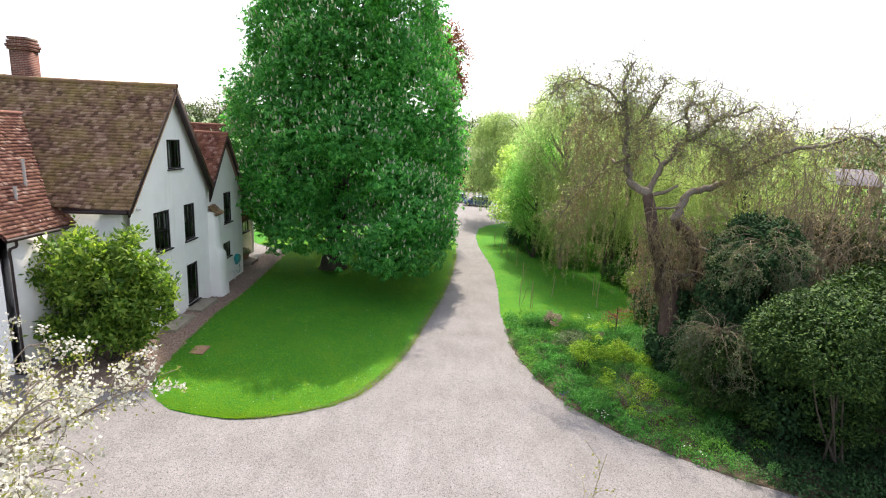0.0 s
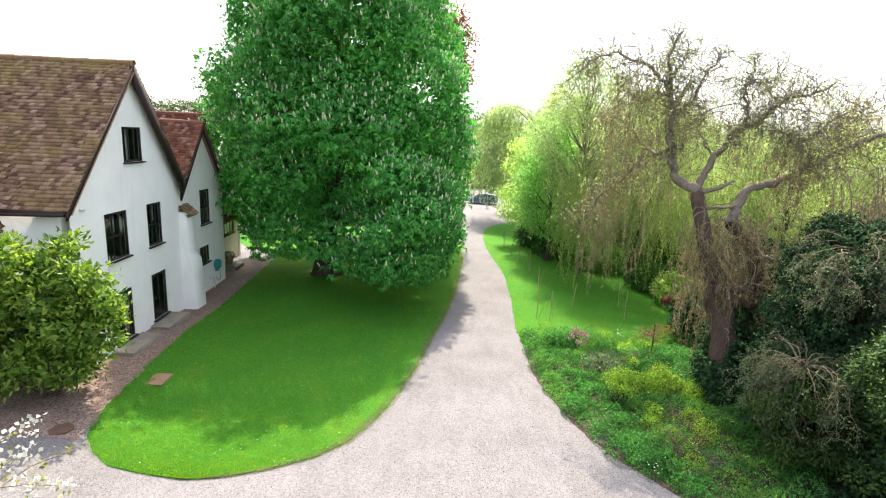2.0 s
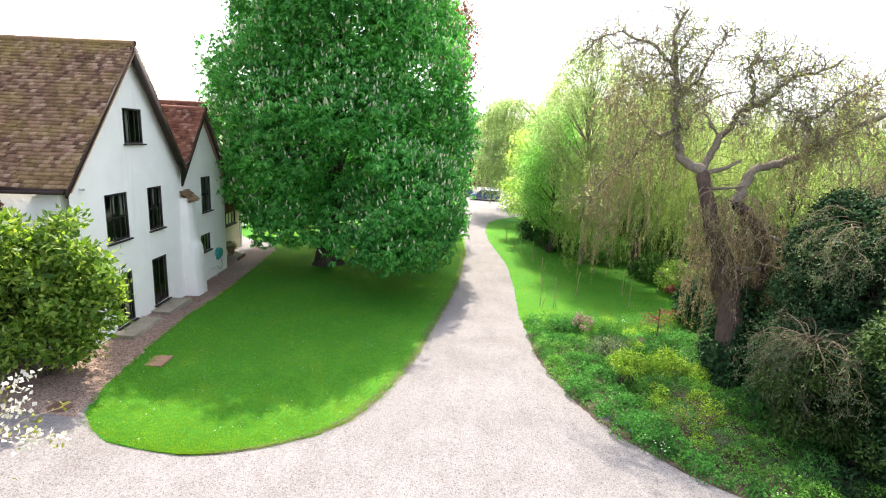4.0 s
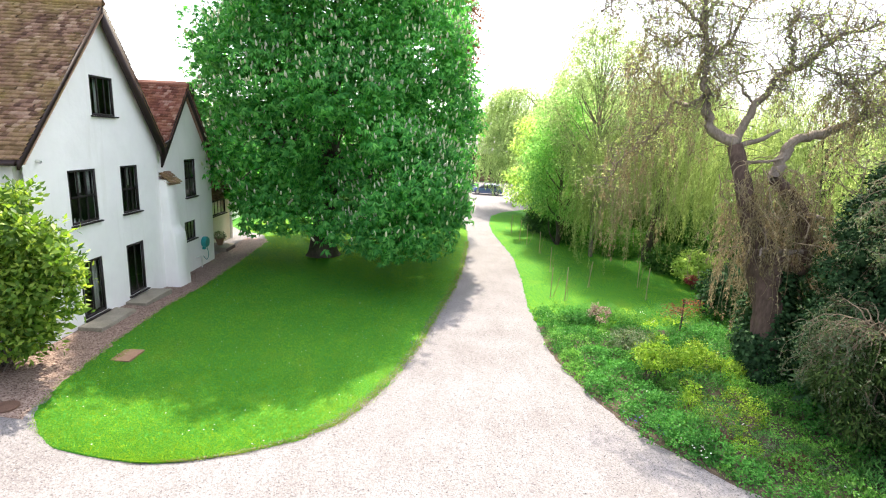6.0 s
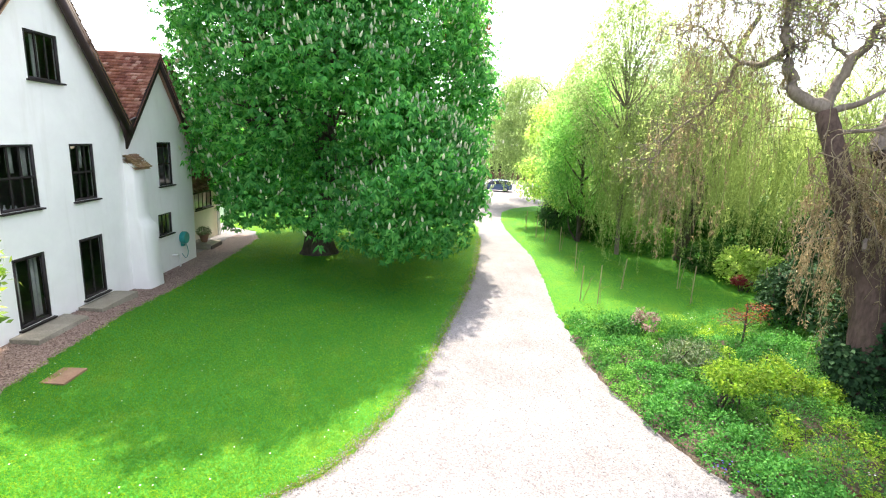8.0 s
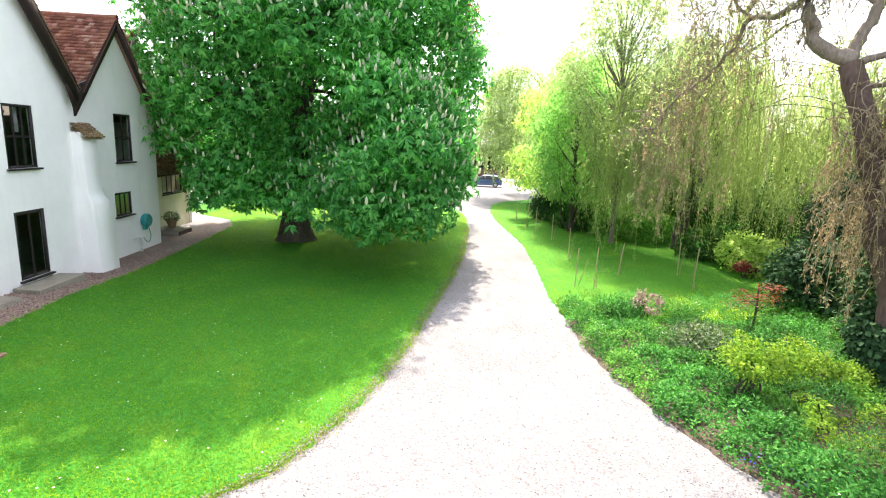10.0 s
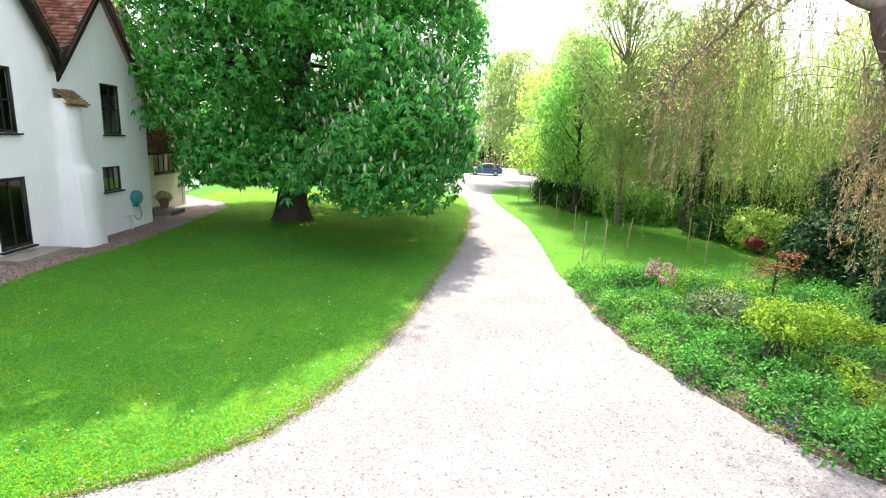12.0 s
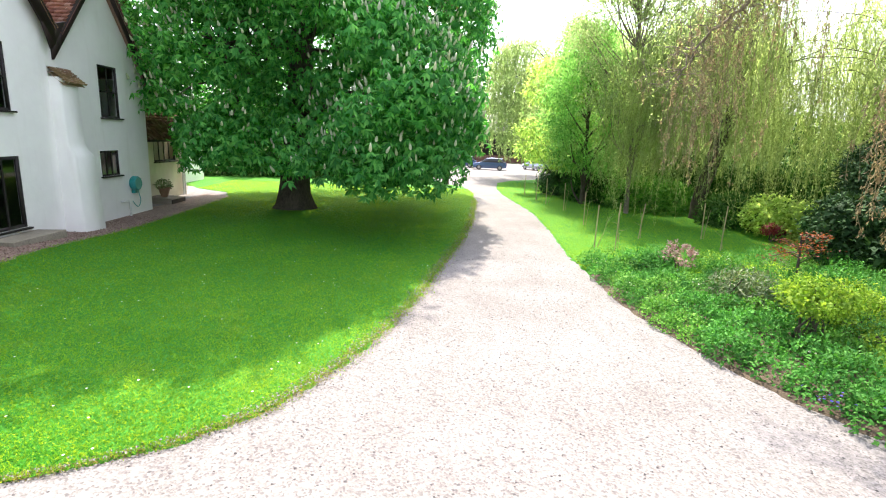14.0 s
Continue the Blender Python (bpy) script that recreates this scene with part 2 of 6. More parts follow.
M_YEW = foliage("evergreen_leaf", (0.013, 0.029, 0.008), (0.026, 0.052, 0.014), (0.066, 0.108, 0.03), 0.1, 0.06, 0.6, rough=0.75)
M_BRAMBLE = foliage("bramble_leaf", (0.03, 0.042, 0.018), (0.06, 0.076, 0.032), (0.105, 0.12, 0.057), 0.12, 0.06, 0.6, rough=0.8)
M_BED1 = foliage("bed_leaf", (0.039, 0.152, 0.033), (0.068, 0.23, 0.047), (0.118, 0.312, 0.07), 0.28, 0.04, 1.6, glow=(1.1, 1.3, 0.6), swing=(0.68, 1.18))
M_BED2 = foliage("fresh_bed_leaf", (0.07, 0.21, 0.037), (0.12, 0.3, 0.055), (0.2, 0.39, 0.083), 0.32, 0.04, 1.6, glow=(1.1, 1.3, 0.6), swing=(0.68, 1.18))
M_FERN = foliage("fern_leaf", (0.048, 0.17, 0.043), (0.086, 0.248, 0.062), (0.148, 0.335, 0.092), 0.3, 0.04, 1.6, glow=(1.1, 1.3, 0.6), swing=(0.68, 1.18))
M_FEATHER = foliage("feathery_leaf", (0.13, 0.32, 0.09), (0.24, 0.47, 0.14), (0.37, 0.59, 0.22), 0.68, 0.12, 0.3, glow=(1.1, 1.2, 0.85))
M_LIME = foliage("lime_leaf", (0.15, 0.3, 0.032), (0.25, 0.42, 0.052), (0.39, 0.55, 0.095), 0.48, 0.1, 2.2, swing=(0.6, 1.25))
M_GREYGREEN = foliage("grey_green_leaf", (0.08, 0.13, 0.06), (0.13, 0.19, 0.1), (0.2, 0.26, 0.16), 0.3, 0.3)
M_RED = foliage("red_maple_leaf", (0.1, 0.028, 0.018), (0.19, 0.05, 0.028), (0.28, 0.1, 0.05), 0.45, 0.1)
M_PINK = foliage("pink_blossom", (0.2, 0.12, 0.1), (0.42, 0.25, 0.25), (0.62, 0.46, 0.46), 0.4, 0.2, glow=(1.0, 1.0, 1.0))
M_WITHER = foliage("withered_leaf", (0.09, 0.035, 0.025), (0.16, 0.07, 0.05), (0.24, 0.13, 0.1), 0.2, 0.1)
M_CRIMSON = foliage("crimson_blossom", (0.2, 0.03, 0.03), (0.32, 0.05, 0.06), (0.42, 0.1, 0.11), 0.3, 0.2)
M_COPPER = foliage("copper_leaf", (0.1, 0.035, 0.02), (0.2, 0.075, 0.04), (0.3, 0.14, 0.08), 0.4, 0.3)
M_HEDGE = foliage("hedge_leaf", (0.022, 0.07, 0.018), (0.045, 0.12, 0.028), (0.085, 0.19, 0.045), 0.25, 0.08, 0.5, rough=0.8)
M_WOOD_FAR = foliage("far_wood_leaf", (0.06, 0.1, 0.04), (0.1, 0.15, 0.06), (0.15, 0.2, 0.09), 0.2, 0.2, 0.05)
M_BLADE = foliage("grass_blade", (0.018, 0.185, 0.02), (0.029, 0.235, 0.024), (0.046, 0.285, 0.03), 0.52, 0.1, 0.5, glow=(12.5, 2.2, 0.6), swing=(0.85, 1.1))
M_STRAW = foliage("straw_grass", (0.14, 0.15, 0.045), (0.24, 0.22, 0.08), (0.33, 0.28, 0.13), 0.4, 0.1, 0.5, glow=(1.2, 1.1, 0.8))
M_PETAL = foliage("daisy_petal", (0.7, 0.7, 0.66), (0.78, 0.78, 0.74), (0.82, 0.82, 0.8), 0.3, 0.2, glow=(1.0, 1.0, 1.0))
M_BLUE = foliage("blue_petal", (0.05, 0.05, 0.3), (0.09, 0.08, 0.42), (0.14, 0.12, 0.5), 0.3, 0.2)
k = Nodes("gravel_stone")
M_PIECE = k.done(k.ramp(k.island(), (0.0, (0.035, 0.034, 0.036)), (0.18, (0.08, 0.076, 0.08)), (0.3, (0.17, 0.162, 0.165)), (1.0, (0.25, 0.242, 0.25))), 0.85, 0.0, 0.25)
k = Nodes("brown_stone")
M_PIECE_BROWN = k.done(k.ramp(k.island(), (0.0, (0.06, 0.036, 0.029)), (0.4, (0.16, 0.105, 0.083)), (1.0, (0.33, 0.25, 0.21))), 0.85, 0.0, 0.25)
k = Nodes("car_paint")
M_CAR = k.done(k.ramp(k.noise(1.5), (0.3, (0.07, 0.11, 0.22)), (0.7, (0.09, 0.14, 0.27))), 0.25, 0.3, 0.6)
k = Nodes("silver_paint")
M_SILVER = k.done(k.ramp(k.noise(1.5), (0.3, (0.35, 0.38, 0.42)), (0.7, (0.4, 0.43, 0.47))), 0.25, 0.6, 0.6)
k = Nodes("dark_glass")
M_DARKGLASS = k.done((0.02, 0.025, 0.03), 0.05, 0.0, 0.6)
k = Nodes("alloy")
M_ALLOY = k.done((0.5, 0.5, 0.52), 0.3, 0.9, 0.5)
k = Nodes("lamp_red")
M_LAMP = k.done((0.35, 0.02, 0.02), 0.2, 0.0, 0.5)


# ---- tools for building ----
rng = np.random.default_rng(7)


def smooth(a):
    a = np.clip(a, 0.0, 1.0)
    return a * a * (3 - 2 * a)


def ground_z(x, y):
    """The ground rises a little towards the corner of the house."""
    return 0.3 * smooth((4.5 - np.asarray(x, float)) / 4.5) * smooth((29.5 - np.asarray(y, float)) / 6.0)


def gz(x, y):
    return float(ground_z(x, y))


class Soup:
    """Gathers vertices and faces of one mesh."""

    def __init__(self):
        self.v, self.f, self.count = [], {3: [], 4: []}, 0

    def put(self, verts, faces):
        verts, faces = np.asarray(verts, float).reshape(-1, 3), np.asarray(faces, int)
        self.v.append(verts)
        self.f[faces.shape[1]].append(faces + self.count)
        self.count += len(verts)

    def mesh(self, name, material, smooth_faces=False):
        me = bpy.data.meshes.new(name)
        v = np.concatenate(self.v) if self.v else np.zeros((0, 3))
        groups = [np.concatenate(self.f[n]) for n in (3, 4) if self.f[n]]
        loops = np.concatenate([g.ravel() for g in groups])
        sizes = np.concatenate([np.full(len(g), g.shape[1]) for g in groups])
        me.vertices.add(len(v))
        me.vertices.foreach_set("co", v.astype(np.float32).ravel())
        me.loops.add(len(loops))
        me.loops.foreach_set("vertex_index", loops.astype(np.int32))
        me.polygons.add(len(sizes))
        me.polygons.foreach_set("loop_start", np.concatenate([[0], np.cumsum(sizes)[:-1]]).astype(np.int32))
        if smooth_faces:
            me.polygons.foreach_set("use_smooth", np.ones(len(sizes), bool))
        me.update(calc_edges=True)
        me.validate()
        me.materials.append(material)
        return me

    def leaves(self, p, d, n, length, width, fold=0.15):
        """Rhombic leaves at p along d, facing n."""
        p, d, n = np.asarray(p, float), unit(d), unit(n)
        length, width = np.broadcast_to(length, len(p))[:, None], np.broadcast_to(width, len(p))[:, None]
        s = unit(np.cross(d, n))
        n = np.cross(s, d)
        mid = p + d * length * 0.45 - n * width * fold
        quad = np.stack([p, mid + s * width / 2 + n * width * fold * 2, p + d * length, mid - s * width / 2 + n * width * fold * 2], 1)
        self.put(quad.reshape(-1, 3), np.arange(4 * len(p)).reshape(-1, 4))

    def tube(self, pts, radii, sides=6, rough=0.0):
        pts = np.asarray(pts, float)
        radii = np.broadcast_to(np.asarray(radii, float), len(pts))
        t = unit(np.gradient(pts, axis=0))
        ref = np.array([0.3, 0.9, 0.2]) if abs(t[0][2]) > 0.7 else np.array([0.0, 0.0, 1.0])
        a = unit(np.cross(t, ref))
        b = np.cross(t, a)
        ang = np.linspace(0, 2 * np.pi, sides, endpoint=False)
        r = radii[:, None] * (1 + rough * rng.normal(size=(len(pts), sides))) if rough else np.repeat(radii[:, None], sides, 1)
        ring = pts[:, None] + r[..., None] * (np.cos(ang)[None, :, None] * a[:, None] + np.sin(ang)[None, :, None] * b[:, None])
        i = np.arange(len(pts) - 1)[:, None] * sides
        j = np.arange(sides)[None]
        k2 = (j + 1) % sides
        self.put(ring.reshape(-1, 3), np.stack([i + j, i + k2, i + sides + k2, i + sides + j], -1).reshape(-1, 4))

    def box(self, lo, hi):
        (x0, y0, z0), (x1, y1, z1) = lo, hi
        v = [(x, y, z) for z in (z0, z1) for y in (y0, y1) for x in (x0, x1)]
        self.put(v, [(0, 2, 3, 1), (4, 5, 7, 6), (0, 1, 5, 4), (2, 6, 7, 3), (0, 4, 6, 2), (1, 3, 7, 5)])


def unit(a):
    a = np.asarray(a, float)
    return a / np.maximum(np.linalg.norm(a, axis=-1, keepdims=True), 1e-9)


def put_mesh(name, me, parent=None, label=""):
    ob = new(name, me)
    if parent is not None:
        ob.parent = parent
        ob.matrix_parent_inverse = parent.matrix_world.inverted() if parent.type == "EMPTY" and parent.parent is None else Matrix()
    if label:
        ob["label"] = label
    return ob


def soup_part(name, soup, material, parent=None, label="", smooth_faces=False):
    return put_mesh(name, soup.mesh(name, material, smooth_faces), parent, label)


def part(name, bm, material, parent, label="", bevel=0.0):
    """One mesh object out of a bmesh, under a thing or a part."""
    if bevel:
        bmesh.ops.bevel(bm, geom=bm.edges[:], offset=bevel, segments=2, affect="EDGES", profile=0.7)
    me = bpy.data.meshes.new(name)
    bm.to_mesh(me)
    bm.free()
    me.materials.append(material)
    return put_mesh(name, me, parent, label)


def box_bm(lo, hi):
    bm = bmesh.new()
    bmesh.ops.create_cube(bm, size=1.0)
    for v in bm.verts:
        v.co = Vector([(a + b) / 2 + c * (b - a) for a, b, c in zip(lo, hi, v.co)])
    return bm


def lathe_bm(profile, at, sides=20):
    bm = bmesh.new()
    rings = [[bm.verts.new((at[0] + r * math.cos(2 * math.pi * i / sides), at[1] + r * math.sin(2 * math.pi * i / sides), at[2] + z)) for i in range(sides)] for r, z in profile]
    for a, b in zip(rings, rings[1:]):
        for i in range(sides):
            bm.faces.new((a[i], a[(i + 1) % sides], b[(i + 1) % sides], b[i]))
    bm.faces.new(rings[0][::-1])
    bm.faces.new(rings[-1])
    return bm


def thing(name, at, label, category, group=""):
    e = new(name)
    e.location = at
    e.empty_display_size = 0.2
    bpy.context.view_layer.update()
    return tagged(e, label, category, group)


def curve(points, n):
    """A smooth line through some points, n places on it."""
    p = np.asarray(points, float)
    p = np.concatenate([[2 * p[0] - p[1]], p, [2 * p[-1] - p[-2]]])
    out = []
    for u in np.linspace(0, len(p) - 3 - 1e-6, n):
        i, t = int(u), u - int(u)
        a, b, c, d = p[i:i + 4]
        out.append(0.5 * (2 * b + (c - a) * t + (2 * a - 5 * b + 4 * c - d) * t * t + (3 * b - a - 3 * c + d) * t ** 3))
    return np.array(out)


# ---- the ground ----
LAWN_Y = [15.2, 15.3, 15.6, 16.2, 17.0, 18.3, 20.0, 22.3, 25.0, 28.5, 33.0, 38.3, 40.5, 42.0, 46.0, 50.5, 53.0]
LAWN_L = [5.6, 4.9, 3.6, 2.65, 2.15, 1.9, 1.75, 1.6, 1.5, 1.45, 1.35, 1.2, 0.3, -2.0, -5.0, -5.0, -3.0]
LAWN_R = [5.8, 6.5, 7.5, 8.7, 9.6, 10.3, 10.95, 11.6, 12.15, 12.95, 13.75, 14.4, 14.65, 14.75, 14.95, 14.6, 11.0]
BED_Y = [2.0, 6.0, 9.5, 10.8, 12.1, 12.9, 14.1, 15.1, 16.8, 18.3, 20.6, 22.4, 24.2, 25.4]
BED_X = [45.0, 35.0, 27.5, 25.0, 22.9, 21.4, 19.8, 18.75, 17.55, 16.95, 16.45, 16.3, 16.4, 16.55]
SIDE_Y = [24.5, 27.0, 31.0, 36.5, 41.0, 45.4, 50.0, 54.6, 57.5, 60.0, 62.0]
SIDE_X = [16.4, 16.5, 16.95, 17.4, 17.3, 17.15, 17.4, 18.1, 19.5, 22.0, 26.0]


def strip(name, ys, left, right, material, lift, columns, label, jag=0.05, skirt=0.06, power=1.0):
    """A sheet between two edges that are given along y, with slightly ragged borders and a lip down to the ground."""
    s = Soup()
    n = len(ys)
    u = np.linspace(0, 1, columns)
    rows = []
    for i, y in enumerate(ys):
        a = left[i] + jag * noise.noise((left[i] * 2.1, y * 2.7, 1.0)) * 1.6 + jag * rng.normal() * 0.35
        b = right[i] + jag * noise.noise((right[i] * 2.1, y * 2.7, 9.0)) * 1.6 + jag * rng.normal() * 0.35
        x = a + (b - a) * u ** power
        z = ground_z(x, y) + lift
        row = np.stack([x, np.full(columns, y), z], 1)
        row = np.concatenate([[row[0] - (0.11, 0, skirt)], row, [row[-1] - (-0.11, 0, skirt)]])
        rows.append(row)
    c = columns + 2
    v = np.concatenate(rows)
    i, j = np.meshgrid(np.arange(n - 1), np.arange(c - 1), indexing="ij")
    base = (i * c + j).ravel()
    s.put(v, np.stack([base, base + 1, base + c + 1, base + c], 1))
    ob = soup_part(name, s, material, None, "", True)
    return tagged(ob, label, "ground", "", "structure")


def fine(ys, step):
    return np.concatenate([np.linspace(a, b, max(2, int((b - a) / step) + 1))[:-1] for a, b in zip(ys, ys[1:])] + [[ys[-1]]])


s = Soup()
gx = np.concatenate([-np.geomspace(2000, 40, 14), np.linspace(-30, 50, 9), np.geomspace(60, 2000, 14)])
gy = np.concatenate([-np.geomspace(2000, 30, 14), np.linspace(-20, 110, 14), np.geomspace(120, 2000, 14)])
xx, yy = np.meshgrid(gx, gy, indexing="ij")
far = np.maximum(np.hypot(xx - 10, yy - 40) - 150, 0)
zz = -0.06 + 26 * smooth(far / 900) * (0.75 + 0.35 * np.sin(xx / 210) * np.cos(yy / 260))
i, j = np.meshgrid(np.arange(len(gx) - 1), np.arange(len(gy) - 1), indexing="ij")
b0 = (i * len(gy) + j).ravel()
s.put(np.stack([xx, yy, zz], -1), np.stack([b0, b0 + len(gy), b0 + len(gy) + 1, b0 + 1], 1))
ground = tagged(soup_part("ground", s, M_FIELD, None, "", True), "green fields rising to low hills far off", "ground", "", "structure")

DY = fine([-20.0, 10.0, 40.0, 80.0, 96.0], 0.6)
strip("drive", DY, np.interp(DY, [40.0, 43.0, 52.0, 55.0, 60.0], [-14.0, -3.0, -1.0, 9.0, 10.0]), np.interp(DY, [56.0, 60.0, 66.0, 70.0], [46.0, 30.0, 27.0, 28.0]), M_GRAVEL, 0.0, 90, "pale pinkish gravel drive curving past the lawn", 0.0)
ly = fine(LAWN_Y, 0.12)
strip("lawn", ly, np.interp(ly, LAWN_Y, LAWN_L), np.interp(ly, LAWN_Y, LAWN_R), M_GRASS, 0.028, 40, "mown green lawn under the chestnut tree", 0.1)
by = fine(BED_Y, 0.15)
strip("flower_bed_soil", by, np.interp(by, BED_Y, BED_X), np.full(len(by), 60.0), M_SOIL, 0.035, 40, "dark bare soil of the planted border", 0.045, 0.06, 2.0)
sy = fine(SIDE_Y, 0.15)
strip("side_lawn", sy, np.interp(sy, SIDE_Y, SIDE_X), np.full(len(sy), 48.0), M_GRASS, 0.045, 40, "green lawn with young staked saplings", 0.06, 0.06, 2.0)
gy2 = fine([16.5, 20.0, 30.0, 38.0, 39.2], 0.2)
strip("gravel_strip", gy2, np.where(gy2 < 19.5, -2.0, -0.5), np.interp(gy2, LAWN_Y, LAWN_L) + 0.12 - 0.5 * smooth((18.4 - gy2) / 2), M_PEBBLE, 0.012, 8, "brown pebble strip along the house wall", 0.04, 0.02)


# ---- the house ----
def gable_wall(name, x, sign, top, holes, base, thick, material, parent, label=""):
    """A wall in the plane of x, seen from the +x side: top is a line of (y, z), holes are (y0, y1, z0, z1) and go through."""
    s = Soup()
    ty, tz = [p[0] for p in top], [p[1] for p in top]
    cuts = sorted({*ty, *[h[0] for h in holes], *[h[1] for h in holes], *np.arange(ty[0], ty[-1], 0.8)})
    for a, b in zip(cuts, cuts[1:]):
        if b - a < 1e-6:
            continue
        m = (a + b) / 2
        inside = sorted((h for h in holes if h[0] <= m <= h[1]), key=lambda h: h[2])
        za, zb = [base] * 2, None
        levels = [(base, base)] + [lv for h in inside for lv in ((h[2], h[2]), (h[3], h[3]))] + [(float(np.interp(a, ty, tz)), float(np.interp(b, ty, tz)))]
        for (l0, l1), (u0, u1) in zip(levels[::2], levels[1::2]):
            for xx_, flip in ((x, False), (x - thick * sign, True)):
                q = [(xx_, a, l0), (xx_, b, l1), (xx_, b, u1), (xx_, a, u0)]
                s.put(q[::-1] if flip else q, [(0, 1, 2, 3)])
    xb = x - thick * sign
    for y0, y1, z0, z1 in holes:
        s.put([(x, y0, z0), (x, y0, z1), (xb, y0, z1), (xb, y0, z0)], [(0, 1, 2, 3)])
        s.put([(x, y1, z0), (xb, y1, z0), (xb, y1, z1), (x, y1, z1)], [(0, 1, 2, 3)])
        s.put([(x, y0, z0), (xb, y0, z0), (xb, y1, z0), (x, y1, z0)], [(0, 1, 2, 3)])
        s.put([(x, y0, z1), (x, y1, z1), (xb, y1, z1), (xb, y0, z1)], [(0, 1, 2, 3)])
    return soup_part(name, s, material, parent, label)


def tile_slope(name, eave_a, eave_b, ridge_a, ridge_b, material, parent, label, gauge=0.16, width=0.19, sag=0.0, uneven=1.0, single=None):
    """A slope of overlapping clay tiles between an eave and a ridge, each tile a little off. single: a material, and the x past which tiles are pieces of their own."""
    ea, eb, ra, rb = (np.array(p, float) for p in (eave_a, eave_b, ridge_a, ridge_b))
    up = unit((ra + rb) / 2 - (ea + eb) / 2)
    along = unit(eb - ea)
    nrm = unit(np.cross(along, up))
    if nrm[2] < 0:
        nrm = -nrm
    rows = int(np.linalg.norm((ra + rb) / 2 - (ea + eb) / 2) / gauge)
    s = Soup()
    P, Q = [], []
    for r in range(rows):
        f = r / rows
        a, b = ea + (ra - ea) * f, eb + (rb - eb) * f
        n = max(1, int(np.linalg.norm(b - a) / width))
        t = (np.arange(n + r % 2) - (0.5 if r % 2 else 0.0)) / n
        t0, t1 = np.clip(t, 0, 1), np.clip(t + 1 / n, 0, 1)
        P.append(a + (b - a) * t0[:, None] - nrm * (sag * np.sin(np.pi * t0) * f)[:, None])
        Q.append((t1 - t0) * np.linalg.norm(b - a))
    P, Q = np.concatenate(P), np.concatenate(Q)
    n = len(P)
    lift = 0.05 + 0.012 * uneven * rng.normal(size=n)
    wave = np.array([noise.noise((p[0] * 0.6, p[1] * 0.6, p[2] * 0.6)) for p in P]) * 0.05 * uneven
    tilt = 0.006 * rng.normal(size=n)
    w = (Q * 0.97)[:, None]
    low = P + nrm * (wave + lift)[:, None] + up * (0.006 * rng.normal(size=n))[:, None]
    high = P + nrm * (wave + 0.004)[:, None] + up * gauge * 1.25
    a0, a1 = low - nrm * tilt[:, None], low + along * w + nrm * tilt[:, None]
    b0_, b1_ = high, high + along * w
    f0, f1 = a0 - nrm * 0.06, a1 - nrm * 0.06
    quad = np.stack([f0, f1, a0, a1, b0_, b1_], 1).reshape(-1, 3)
    apart = P[:, 0] > single[1] if single else np.zeros(n, bool)
    k6 = np.arange(n)[~apart][:, None] * 6
    s.put(quad, np.concatenate([k6 + np.array([[0, 1, 3, 2]]), k6 + np.array([[2, 3, 5, 4]])]))
    # the boards under the tiles
    low_n = nrm * (0.09 + sag)
    s.put([ea - low_n, eb - low_n, rb - low_n, ra - low_n], [(0, 1, 2, 3)])
    roof = soup_part(name, s, material, parent, label)
    for i in np.where(apart)[0]:
        s = Soup()
        s.put(quad[6 * i:6 * i + 6], [(0, 1, 3, 2), (2, 3, 5, 4)])
        soup_part("tile", s, single[0], roof)
    return roof


def ridge_tiles(name, a, b, material, parent, sag=0.0):
    """A ridge of half-round tiles, each a piece of its own."""
    a, b = np.array(a, float), np.array(b, float)
    n = max(2, int(np.linalg.norm(b - a) / 0.34))
    for i in range(n):
        t0, t1 = i / n, (i + 1.06) / n
        p0, p1 = a + (b - a) * t0, a + (b - a) * t1
        p0[2] -= sag * math.sin(math.pi * min(1, t0))
        p1[2] -= sag * math.sin(math.pi * min(1, t1))
        s = Soup()
        s.tube([p0, p1], [0.105 + 0.008 * rng.normal(), 0.1], 8)
        soup_part("ridge_tile", s, material, parent)


def board(name, pts, depth, x0, x1, material, parent, label=""):
    """A barge board along a sloping line of (y, z)."""
    s = Soup()
    for (ya, za), (yb, zb) in zip(pts, pts[1:]):
        v = [(x, y, z - d) for x in (x0, x1) for (y, z, d) in ((ya, za, 0), (yb, zb, 0), (yb, zb, depth), (ya, za, depth))]
        s.put(v, [(4, 5, 6, 7), (3, 2, 1, 0), (0, 1, 5, 4), (2, 3, 7, 6), (1, 2, 6, 5), (0, 4, 7, 3)])
    return soup_part(name, s, material, parent, label)


